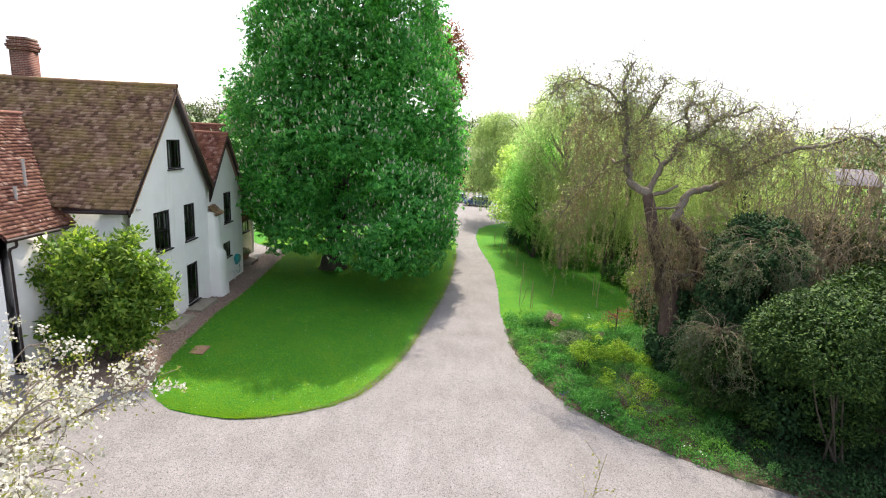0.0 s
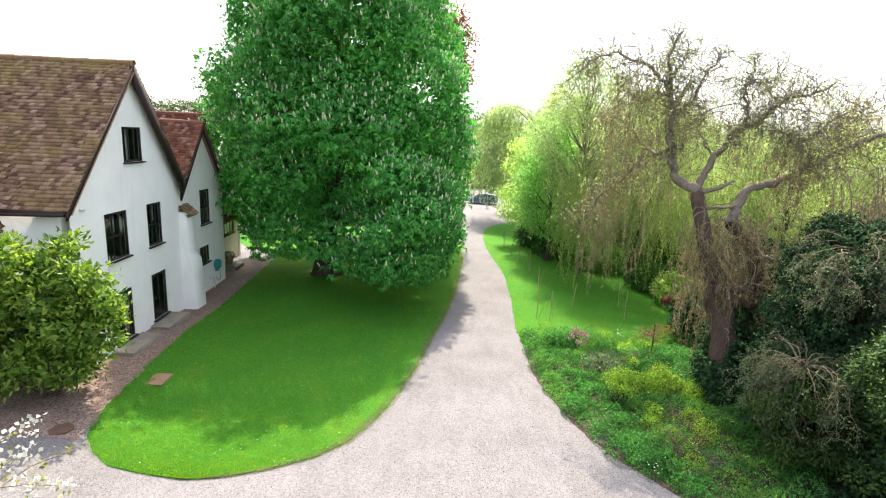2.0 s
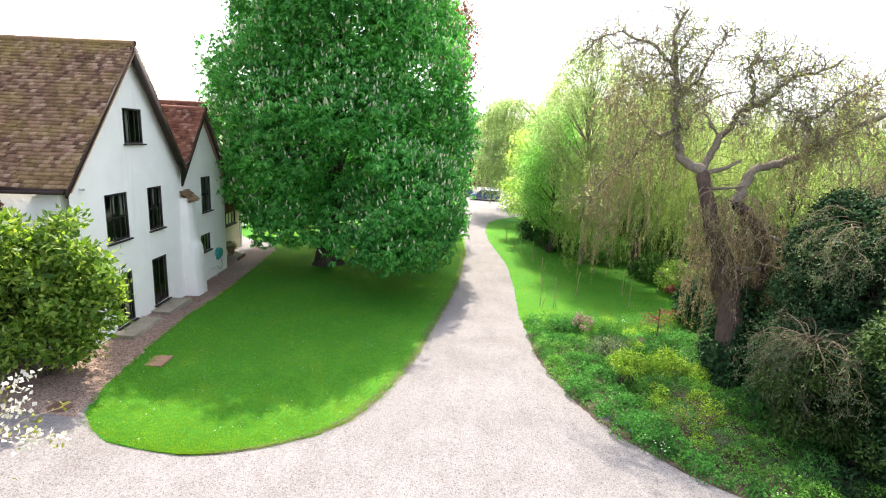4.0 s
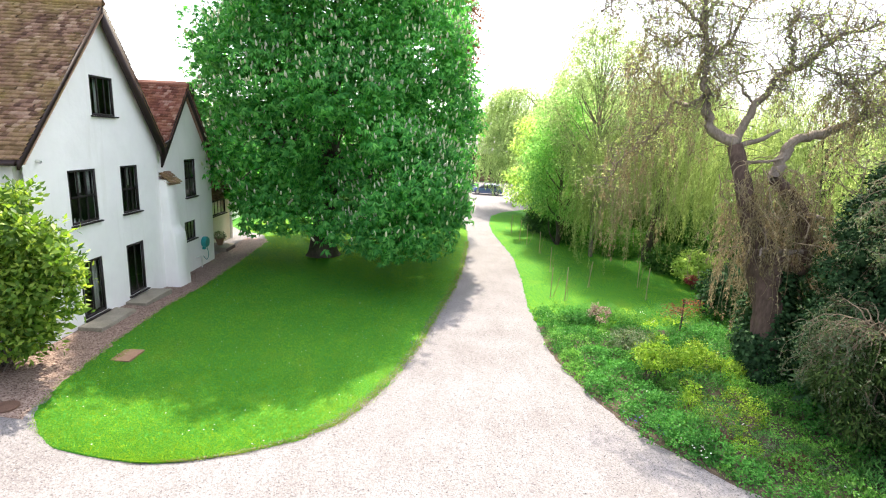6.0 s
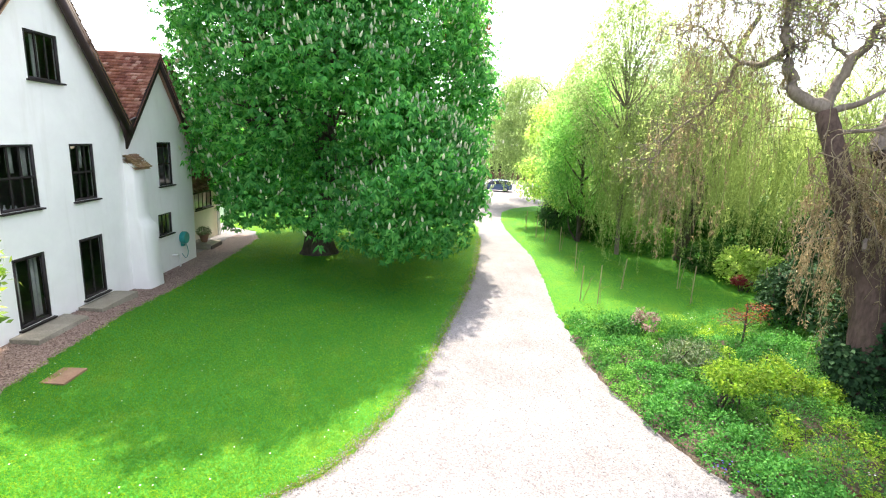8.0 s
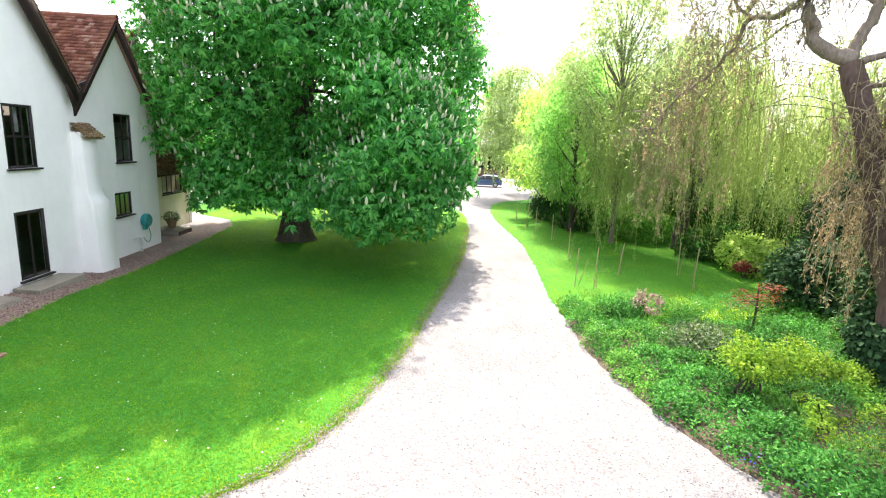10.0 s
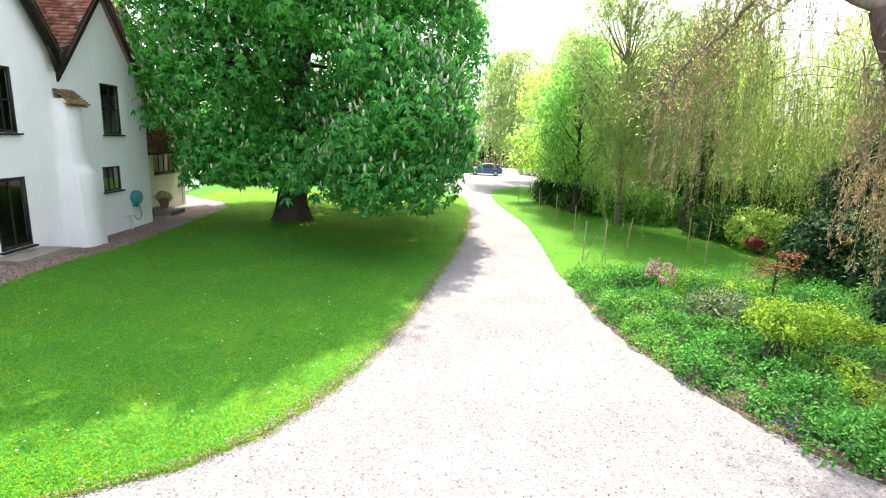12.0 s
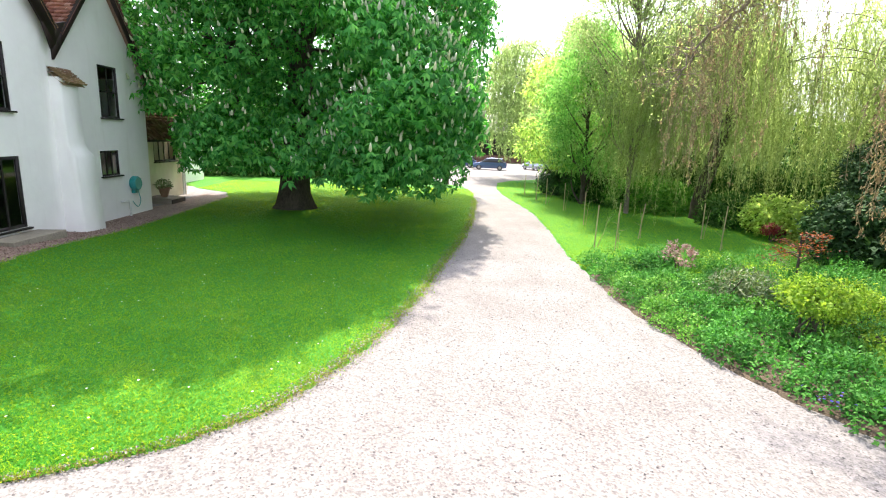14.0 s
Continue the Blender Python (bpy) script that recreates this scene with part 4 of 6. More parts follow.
def chestnut_tree():
    base = (5.45, 35.3)
    t = thing("chestnut_tree", (*base, 0.0), "large horse chestnut in full green leaf with white candles", "tree")
    z_of = [0.8, 2.0, 4.0, 7.0, 11.0, 15.0, 18.0, 20.5, 22.5, 23.5]
    r_of = [5.8, 6.8, 7.5, 7.6, 7.4, 6.8, 6.1, 5.4, 3.4, 0.8]
    cx, cy = 6.25, 37.4
    lobes = []
    z = 3.4
    while z < 22.5:
        R = float(np.interp(z, z_of, r_of))
        m = max(1, int(2 * np.pi * R / 2.2))
        off = rng.random()
        for a in range(m):
            ang = 2 * np.pi * (a + off + 0.25 * rng.normal()) / m
            rr = R * min(0.92, 0.74 + 0.13 * rng.normal())
            size = 1.1 + 1.15 * rng.random()
            lobes.append((cx + rr * math.cos(ang), cy + rr * math.sin(ang), z + 0.6 * rng.normal(), size * 1.1, size * 1.1, size * 0.9))
        z += 1.9
    # the upper crown leans back from the drive
    lobes = [(l[0] - 0.8 * max(0.0, (l[0] - cx) / 7.0) * min(1.0, max(0.0, (l[2] - 8.0) / 3.0)), *l[1:]) for l in lobes]
    # room round the heavy low bough towards the drive
    lobes = [l for l in lobes if not (l[0] > 6.6 and l[1] < 32.8 and l[2] < 9.2)]
    for _ in range(40):
        d = sphere_dirs(1)[0]
        size = 0.75 + 0.95 * rng.random()
        lobes.append((9.5 + 3.1 * d[0], 29.9 + 2.4 * d[1], 4.6 + 2.5 * d[2], size, size, size * 0.8))
    for _ in range(11):
        d = sphere_dirs(1)[0]
        lobes.append((11.8 + 0.8 * d[0], 33.0 + 3.0 * d[1], 4.9 + 1.5 * d[2], 1.2, 1.2, 1.0))
    # a dark gap before the trunk, beside the low bough
    lobes = [l for l in lobes if l[2] - l[5] > (1.3 if l[0] > 3.0 else 1.75) and not (abs(l[0] - 5.5 - 0.2 * (35.3 - l[1])) < 1.15 and l[1] < 35.5 and 3.0 < l[2] < 7.6)]
    # leafy masses on the far side, which close the view through the crown
    lobes += [(5.4, 42.0, 8.4, 2.0, 1.4, 1.7), (6.2, 41.2, 10.6, 1.8, 1.3, 1.5), (4.4, 41.4, 6.4, 1.7, 1.3, 1.4)]
    P, N = lobed(lobes, 16.0, 0.8, 0.19)
    # leaves only on the outer half of the crown
    rad = np.hypot(P[:, 0] - cx, P[:, 1] - cy) / np.interp(P[:, 2], z_of, r_of)
    keep = ((rad > 0.55) | (P[:, 2] > 20) | ((rad > 0.2) & (P[:, 2] > 3.6) & (rng.random(len(P)) < 0.6))) & (P[:, 2] > np.where(P[:, 0] < 9, 1.95, 1.6) + 0.14 * np.maximum(0, P[:, 1] - 33)) & ((P[:, 0] < 11.2 + 0.87 * P[:, 2]) | (P[:, 1] > 38)) & ~((P[:, 2] < 4.2) & (P[:, 0] < 1.0 + 0.53 * (33 - P[:, 1])))
    keep &= (P[:, 1] < cy + 2.5) | (rng.random(len(P)) < 0.75)
    P, N = P[keep], N[keep]
    s = Soup()
    n = len(P)
    axis = unit(N * 0.8 + np.array([0, 0, 0.75]) + 0.35 * rng.normal(size=(n, 3)))
    a = unit(np.cross(axis, rng.normal(size=(n, 3))))
    b = np.cross(axis, a)
    size = 0.29 * (0.7 + 0.6 * rng.random(n))
    for q in range(6):
        ang = 2 * np.pi * q / 6.6 + 0.22 * rng.normal(size=(n, 1))
        rad_dir = np.cos(ang) * a + np.sin(ang) * b
        d = unit(rad_dir * 0.85 - axis * 0.25 + np.array([0, 0, -0.55]))
        s.leaves(P, d, axis, size * (0.75 + 0.4 * rng.random(n)), size * 0.31)
    soup_part("crown", s, M_CHESTNUT, t)
    # candles of blossom on the outer leaves
    outer = np.where((N[:, 2] > -0.25) & (rad[keep] > 0.8))[0]
    pick = rng.choice(outer, 5200, replace=False)
    s = Soup()
    ang = np.linspace(0, 2 * np.pi, 4, endpoint=False)
    for p, nn in zip(P[pick], N[pick]):
        h, w = 0.18 + 0.12 * rng.random(), 0.04 + 0.018 * rng.random()
        up = unit(nn * 0.45 + np.array([0, 0, 1.0]) + 0.12 * rng.normal(size=3))
        c0 = p + nn * 0.1
        x = unit(np.cross(up, [1, 0.3, 0]))
        y = np.cross(up, x)
        ring = [c0 + up * hh + ww * (math.cos(t2) * x + math.sin(t2) * y) for hh, ww in ((0.0, w * 0.5), (h * 0.25, w), (h * 0.65, w * 0.7)) for t2 in ang]
        v = np.array(ring + [c0 + up * h])
        f4 = [(r * 4 + j, r * 4 + (j + 1) % 4, (r + 1) * 4 + (j + 1) % 4, (r + 1) * 4 + j) for r in range(2) for j in range(4)]
        s.put(v, f4)
        s.put(v[8:], [(j, (j + 1) % 4, 4) for j in range(4)])
    soup_part("blossom", s, M_CANDLE, t, "upright cream flower candles")
    # trunk and limbs
    s = Soup()
    trunk = np.array([(5.45, 35.3, -0.1), (5.45, 35.3, 0.25), (5.45, 35.32, 0.8), (5.5, 35.4, 2.0), (5.55, 35.6, 4.0), (5.7, 36.2, 8.0), (6.0, 36.9, 13.0), (6.1, 37.2, 18.0), (6.2, 37.4, 21.0)])
    s.tube(trunk, [1.2, 0.95, 0.76, 0.64, 0.6, 0.5, 0.34, 0.2, 0.07], 14, 0.05)
    for _ in range(46):
        z0 = 4.6 + 14 * rng.random()
        ang = 2 * np.pi * rng.random()
        R = float(np.interp(z0, z_of, r_of))
        st = (5.7, float(np.interp(z0, [2, 8, 18], [35.5, 36.2, 37.2])), z0)
        limb = wander(st, (math.cos(ang), math.sin(ang), 0.35), R * 0.85, 0.5, 0.5, 8)
        s.tube(limb, np.linspace(0.15 - 0.005 * z0, 0.02, 9), 7)
        for q in range(3):
            s.tube(wander(limb[3 + q], limb[5 + q] - limb[3 + q] + rng.normal(size=3), 2.2, 0.5, 0.3, 5), np.linspace(0.07, 0.02, 6), 5)
    s.tube(curve([(5.6, 35.3, 3.0), (7.0, 33.6, 4.6), (9, 31.2, 5.2), (11, 30.3, 4.6)], 10), np.linspace(0.22, 0.03, 10), 8)
    soup_part("trunk", s, M_BARK, t, "dark furrowed trunk and limbs", True)


rng = np.random.default_rng(21)
chestnut_tree()


def bush(name, lobes, material, label, category, density, length, width, stem=None, group="", droop=0.3, stems=6, scatter=0.14):
    """A shrub: a heap of leafy mounds on a few stems."""
    x, y = np.mean([l[0] for l in lobes]), np.mean([l[1] for l in lobes])
    t = thing(name, (x, y, gz(x, y)), label, category, group)
    P, N = lobed(lobes, density, 0.8, scatter)
    keep = P[:, 2] > gz(x, y) + 0.06
    s = Soup()
    leafy(s, P[keep], N[keep], length, width, droop)
    # older leaves inside, which keep the heart of the shrub dark
    P, N = lobed([(*l[:3], *(0.72 * r for r in l[3:])) for l in lobes], density * 0.3, 0.7, scatter)
    keep = P[:, 2] > gz(x, y) + 0.06
    leafy(s, P[keep], N[keep], length * 1.8, width * 2.0, droop)
    soup_part("foliage", s, material, t)
    if stem is not None:
        s = Soup()
        for k_ in range(stems):
            l = lobes[int(rng.integers(len(lobes)))]
            a = np.array([x + 0.15 * rng.normal(), y + 0.15 * rng.normal(), gz(x, y) - 0.05])
            m = (a + np.array(l[:3])) / 2 + 0.15 * rng.normal(size=3)
            s.tube(curve([a, m, l[:3]], 7), np.linspace(0.035, 0.012, 7) * max(1.0, l[5] * 1.3), 6)
        soup_part("stem", s, stem, t)["kind"] = "stuff"
    return t


def heap(c, r, n, size, flat=0.85):
    """Lobes over the outside of an ellipsoid."""
    out_ = []
    for _ in range(n):
        d = sphere_dirs(1)[0]
        d[2] = abs(d[2]) * 1.2 - 0.35
        k_ = size * (0.75 + 0.5 * rng.random())
        out_.append((c[0] + r[0] * d[0], c[1] + r[1] * d[1], max(c[2] + r[2] * d[2], 0.6 * k_), k_, k_, k_ * flat))
    return out_


rng = np.random.default_rng(60)
sprays = [(1.75 * math.cos(2.4 * q) + 0.15 * rng.normal(), 0.85 * math.sin(2.4 * q), 2.1 * (1 - 2 * q / 30) + 0.2 * rng.normal()) for q in range(30)]
bush("magnolia_shrub", heap((-0.35, 18.7, 3.1), (1.8, 0.85, 1.6), 34, 0.56) + [(-0.35 + 1.3 * math.cos(a_), 18.6 + 0.7 * math.sin(a_), 1.6, 0.55, 0.5, 0.55) for a_ in np.arange(8) * 0.785]
     + [(-0.35 + 1.3 * v[0] * math.sqrt(max(0.1, 1 - (v[2] / 2.4) ** 2)), 18.6 + 1.2 * v[1], max(1.2, 3.1 + v[2]), 0.36, 0.36, 0.38) for v in sprays]
     + [(0.5, 18.6, 4.9, 0.38, 0.38, 0.42), (-0.9, 18.5, 5.1, 0.42, 0.42, 0.5), (-1.7, 18.4, 4.7, 0.4, 0.4, 0.45), (2.0, 18.9, 3.1, 0.36, 0.36, 0.34), (1.6, 18.8, 4.0, 0.36, 0.36, 0.36)],
     M_MAGNOLIA, "glossy evergreen magnolia shrub beside the house", "shrub", 95.0, 0.2, 0.085, M_BARK, "", 0.0, 10, 0.34)
pot = thing("flower_pot", (-0.75, 36.6, 0), "brown clay pot with pale flowering plant", "flower pot")
part("pot", lathe_bm([(0.13, 0.0), (0.16, 0.05), (0.25, 0.38), (0.3, 0.42), (0.3, 0.47), (0.25, 0.47), (0.23, 0.4)], (-0.9, 35.7, 0.26), 20), M_LID, pot)
P, N = lobed([(-0.9, 35.7, 0.85, 0.33, 0.33, 0.22)], 420)
s = Soup()
leafy(s, P, N, 0.09, 0.05)
soup_part("plant", s, M_GREYGREEN, pot)


def cherry_tree():
    t = thing("cherry_tree", (2.6, 7.4, 0), "white-blossomed cherry tree with open branches", "tree")
    s, fl, lf = Soup(), Soup(), Soup()
    s.tube(curve([(2.6, 7.4, -0.1), (2.7, 7.5, 0.9), (2.9, 7.7, 1.8)], 6), [0.2, 0.16, 0.14, 0.13, 0.13, 0.12], 8)
    ends = []
    for k_ in range(30):
        ang = 2 * np.pi * k_ / 30 + 0.2 * rng.normal()
        reach = 3.2 + 1.1 * rng.random()
        rise = 0.15 + 0.95 * rng.random()
        b = wander((2.9, 7.7, 1.7 + 0.5 * rng.random()), (math.cos(ang), math.sin(ang), rise), reach, 0.3, 0.15, 8)
        s.tube(b, np.linspace(0.055, 0.012, 9), 6)
        for q in range(2, 9):
            for _ in range(2):
                side = wander(b[q], b[min(q, 7) + 1] - b[min(q, 7)] + 0.35 * rng.normal(size=3), 0.5 + 0.9 * rng.random(), 0.4, 0.1, 5)
                s.tube(side, np.linspace(0.014, 0.004, 6), 4)
                ends.append(side[2:])
    E_ = np.concatenate(ends)
    pick = E_[rng.random(len(E_)) < 0.42]
    for p in pick:
        m = int(rng.integers(14, 32))
        q = p + 0.085 * rng.normal(size=(m, 3))
        d = sphere_dirs(m)
        fl.leaves(q, d, sphere_dirs(m), 0.08, 0.075)
    q = E_[rng.integers(0, len(E_), 6000)] + 0.1 * rng.normal(size=(6000, 3))
    lf.leaves(q, sphere_dirs(6000), sphere_dirs(6000), 0.085, 0.045)
    soup_part("trunk", s, M_LIMB, t, "grey-brown trunk and branches")
    soup_part("blossom", fl, M_CHERRY, t, "clusters of white blossom")
    soup_part("leaves", lf, M_CHERRY_LEAF, t, "young yellow-green leaves")


cherry_tree()


def sapling(x, y, h, name, label, leaf, n_leaves=60, lean=0.1):
    t = thing(name, (x, y, gz(x, y)), label, "sapling", "young trees on the lawn" if name == "staked_sapling" else "")
    s, lf = Soup(), Soup()
    b = wander((x, y, gz(x, y) - 0.02), (lean * rng.normal(), lean * rng.normal(), 1), h, 0.12, 0, 7)
    s.tube(b, np.linspace(0.016, 0.005, 8), 5)
    tw = [b[3:]]
    for q in range(3, 7):
        side = wander(b[q], (*rng.normal(size=2), 0.9), h * 0.28, 0.4, 0.1, 4)
        s.tube(side, np.linspace(0.007, 0.003, 5), 4)
        tw.append(side)
    tw = np.concatenate(tw)
    P = tw[rng.integers(0, len(tw), n_leaves)] + 0.05 * rng.normal(size=(n_leaves, 3))
    lf.leaves(P, sphere_dirs(n_leaves), sphere_dirs(n_leaves), 0.07, 0.035)
    soup_part("stem", s, M_BARK_PALE, t)
    soup_part("leaves", lf, leaf, t)
    return t


sapling(15.25, 8.9, 3.6, "young_tree", "thin young tree with a few pale buds", M_CHERRY_LEAF, 50)
for (x, y) in ((18.9, 33.2), (17.75, 28.3), (18.35, 27.9), (20.2, 30.3), (23.0, 30.7), (22.5, 28.5), (18.75, 42.5), (19.0, 40.8), (18.6, 45.5), (19.3, 38.0)):
    h = 1.45 + 0.25 * rng.random()
    s = Soup()
    s.tube([(x, y, -0.05), (x + 0.05 * rng.normal(), y + 0.05 * rng.normal(), h)], 0.022, 6)
    tagged(soup_part("garden_stake", s, M_STAKE), "thin bamboo stake standing in the side lawn", "stake", "stakes on the side lawn")
    sapling(x + 0.12, y + 0.05, 1.3, "staked_sapling", "slender young sapling tied beside a stake", M_BED2, 40)


def weeping(name, base, height, spread, material, label, strands, leaf_l, leaf_w, per=34, low=1.2, lean=(0, 0), bark=None, dome=0.55, offset=(0, 0), stem=None, gap=0.27, crest=16):
    """A weeping willow: limbs that arch over and let long leafy strands fall."""
    t = thing(name, (*base, 0), label, "tree")
    bark = bark or M_BARK
    s, tw, lf = Soup(), Soup(), Soup()
    x0, y0 = base
    top = np.array([x0 + lean[0], y0 + lean[1], height * 0.62])
    s.tube(curve([(x0, y0, -0.1), (x0 + lean[0] * 0.2, y0 + lean[1] * 0.2, height * 0.2), (x0 + lean[0] * 0.6, y0 + lean[1] * 0.6, height * 0.42), top], 10), np.linspace(0.3, 0.12, 10) * height / 13, 9, 0.04)
    if stem:
        s = Soup()
        for r0, r1, pts in stem:
            s.tube(curve(pts, 4 * len(pts)), np.linspace(r0, r1, 4 * len(pts)), 9, 0.06)
    soup_part("trunk", s, bark, t, "", True)
    heads = []
    for k_ in range(26):
        ang = 2 * np.pi * k_ / 26 + 0.25 * rng.normal()
        out_ = spread * (0.45 + 0.55 * math.sqrt(rng.random()))
        peak = height * (1.0 - dome * (out_ / spread) ** 2 * (0.75 + 0.4 * rng.random()))
        end = np.array([x0 + offset[0] + out_ * math.cos(ang), y0 + offset[1] + out_ * math.sin(ang), peak])
        st = np.array([x0 + lean[0] * 0.6, y0 + lean[1] * 0.6, height * (0.32 + 0.25 * rng.random())])
        mid = (st + end) / 2 + np.array([0, 0, height * 0.12]) + 0.4 * rng.normal(size=3)
        limb = curve([st, mid, end, end + (end - mid) * 0.35 + np.array([0, 0, -0.8])], 14)
        s = Soup()
        s.tube(limb, np.interp(np.arange(14), [0, 5, 13], [0.07, 0.024, 0.006]) * height / 13, 6)
        soup_part("limb", s, bark, t, "", True)
        heads.append(limb[4:])
    H_ = np.concatenate(heads)
    allp, alln = [], []
    for _ in range(strands):
        p0 = H_[rng.integers(len(H_))] + rng.normal(size=3) * np.array([0.75, 0.75, 0.5])
        if noise.noise((p0[0] * 0.32, p0[1] * 0.32, 2.0)) > gap:
            continue
        drop = min(p0[2] - low - 2.0 * rng.random() ** 2 - 1.2 * max(0.0, noise.noise((p0[0] * 0.5, p0[1] * 0.5, 5.0)) + 0.3) - 1.5 * rng.random(), (0.25 + 0.5 * rng.random()) * height * 0.75)
        if drop < 0.6:
            continue
        away = unit(np.array([p0[0] - x0, p0[1] - y0, 0.0]))
        n = 6
        f = np.linspace(0, 1, n)[:, None]
        pts = p0 + away * (1.0 * np.sqrt(f)) * rng.random() + np.array([0, 0, -1.0]) * drop * f + 0.26 * np.sin(f * 5 + rng.random() * 6) * np.array([rng.normal(), rng.normal(), 0])
        tw.tube(pts, np.linspace(0.014, 0.006, n), 3)
        m = int(per * drop / 4) + 4
        u = rng.random(m) * (n - 1)
        i = u.astype(int).clip(0, n - 2)
        allp.append(pts[i] + (pts[i + 1] - pts[i]) * (u - i)[:, None] + 0.05 * rng.normal(size=(m, 3)))
        alln.append(np.repeat(away[None], m, 0))
    # sprays of leaf along the tops of the limbs
    m = strands * crest
    sprays = H_[rng.integers(0, len(H_), m)] + rng.normal(size=(m, 3)) * np.array([0.55, 0.55, 0.4]) + np.array([0, 0, 0.15])
    allp.append(sprays)
    alln.append(sphere_dirs(m))
    P, N = np.concatenate(allp), np.concatenate(alln)
    d = unit(np.array([0, 0, -1.0]) + 0.55 * rng.normal(size=P.shape))
    lf.leaves(P, d, unit(N + 0.8 * rng.normal(size=P.shape)), leaf_l * (0.6 + 0.8 * rng.random(len(P))), leaf_w)
    soup_part("hanging_twig", tw, material, t)
    soup_part("leaves", lf, material, t)
    return t


weeping("weeping_willow", (26.2, 36.8), 12.5, 6.0, M_WILLOW, "weeping willow with fresh yellow-green hanging strands", 1500, 0.125, 0.028, 84, -0.4, bark=M_BARK, offset=(1.0, -0.8), gap=0.25, crest=9, stem=(
    (0.38, 0.13, [(26.1, 36.9, -0.1), (26.2, 36.7, 2.0), (26.3, 35.6, 5.0), (26.5, 35.6, 6.6), (26.7, 35.9, 8.2), (26.85, 36.0, 9.5), (27.05, 36.0, 10.4), (27.4, 36.2, 12.0), (28.2, 36.4, 13.4)]),
    (0.11, 0.03, [(26.7, 35.9, 8.2), (26.3, 35.8, 8.55), (25.66, 35.6, 9.1), (25.03, 35.5, 10.1), (24.56, 35.5, 11.6)]),
    (0.09, 0.03, [(26.9, 36.0, 9.7), (27.8, 35.2, 10.6), (28.9, 34.8, 11.6), (30.2, 34.4, 12.0)]),
    (0.08, 0.03, [(26.6, 35.8, 7.2), (27.9, 36.8, 8.6), (29.3, 37.4, 9.9), (30.6, 37.8, 10.4)]),
))
weeping("weeping_willow", (33.5, 33.0), 12.5, 5.4, M_WILLOW, "weeping willow with fresh yellow-green hanging strands", 850, 0.16, 0.038, 50, 0.2)
weeping("weeping_willow", (25.3, 61.0), 16.8, 7.6, M_WILLOW_FAR, "tall weeping willow with soft pale green curtains", 1250, 0.31, 0.085, 32, 1.2)
weeping("weeping_willow", (30.6, 50.0), 16.0, 6.5, M_WILLOW_FAR, "tall weeping willow with soft pale green curtains", 1000, 0.28, 0.07, 30, 1.2)


def leafy_tree(name, base, height, r, material, label, lobes_n, size, density, length, width, start=0.2, bark=None, lean=(0, 0), ragged=0.0, limb=0.007):
    t = thing(name, (*base, 0), label, "tree")
    x0, y0 = base
    s = Soup()
    spine = curve([(x0, y0, -0.1), (x0 + lean[0] * 0.3, y0 + lean[1] * 0.3, height * 0.35), (x0 + lean[0] * 0.7, y0 + lean[1] * 0.7, height * 0.7), (x0 + lean[0], y0 + lean[1], height * 0.96)], 12)
    s.tube(spine, np.linspace(0.0145, 0.0015, 12) * height * (0.4 + 85 * limb), 9, 0.03)
    soup_part("trunk", s, bark or M_BARK, t, "", True)
    lobes = []
    for k_ in range(lobes_n):
        f = start + (1 - start) * (k_ + 0.5) / lobes_n
        R = r * math.sin(np.pi * min(1.0, (f - start) / (1 - start) * 0.86 + 0.12)) ** 0.6
        ang = 2.4 * k_ + 0.4 * rng.normal()
        rr = R * (0.5 + 0.5 * rng.random())
        c0 = spine[int(f * 0.97 * 11)]
        c = (c0[0] + rr * math.cos(ang), c0[1] + rr * math.sin(ang), height * f)
        k2 = size * (0.7 + 0.6 * rng.random())
        lobes.append((*c, k2, k2, k2 * 0.6))
        st = spine[max(0, int(f * 0.97 * 11) - 2)]
        s = Soup()
        s.tube(curve([st, (st + np.array(c)) / 2 + 0.2 * rng.normal(size=3), c], 6), np.linspace(limb, 0.0008, 6) * height, 5)
        soup_part("limb", s, bark or M_BARK, t, "", True)
    P, N = lobed(lobes, density, 0.7, 0.25 + ragged)
    lf = Soup()
    leafy(lf, P, N, length, width, 0.7)
    soup_part("crown", lf, material, t)
    return t


leafy_tree("silver_birch", (22.75, 37.9), 14.6, 3.3, M_FINE, "tall slender birch with airy pale green sprays", 84, 0.95, 62.0, 0.16, 0.062, 0.36, M_LIMB, (-0.7, 0.0), 0.3, 0.0032)
leafy_tree("feathery_tree", (21.4, 41.5), 10.5, 2.4, M_FEATHER, "feathery fresh green garden tree", 34, 0.95, 62.0, 0.27, 0.07, 0.2, M_BARK, (-0.3, 0), 0.15)
leafy_tree("light_green_tree", (21.6, 46.5), 9.0, 2.8, M_BIRCH, "light green garden tree with tiers of foliage", 24, 1.05, 56.0, 0.25, 0.12, 0.2, M_BARK, (-0.6, 0))
leafy_tree("copper_tree", (13.4, 52.0), 20.0, 1.6, M_COPPER, "copper-leaved tree behind the chestnut", 40, 1.0, 26.0, 0.3, 0.16, 0.66)


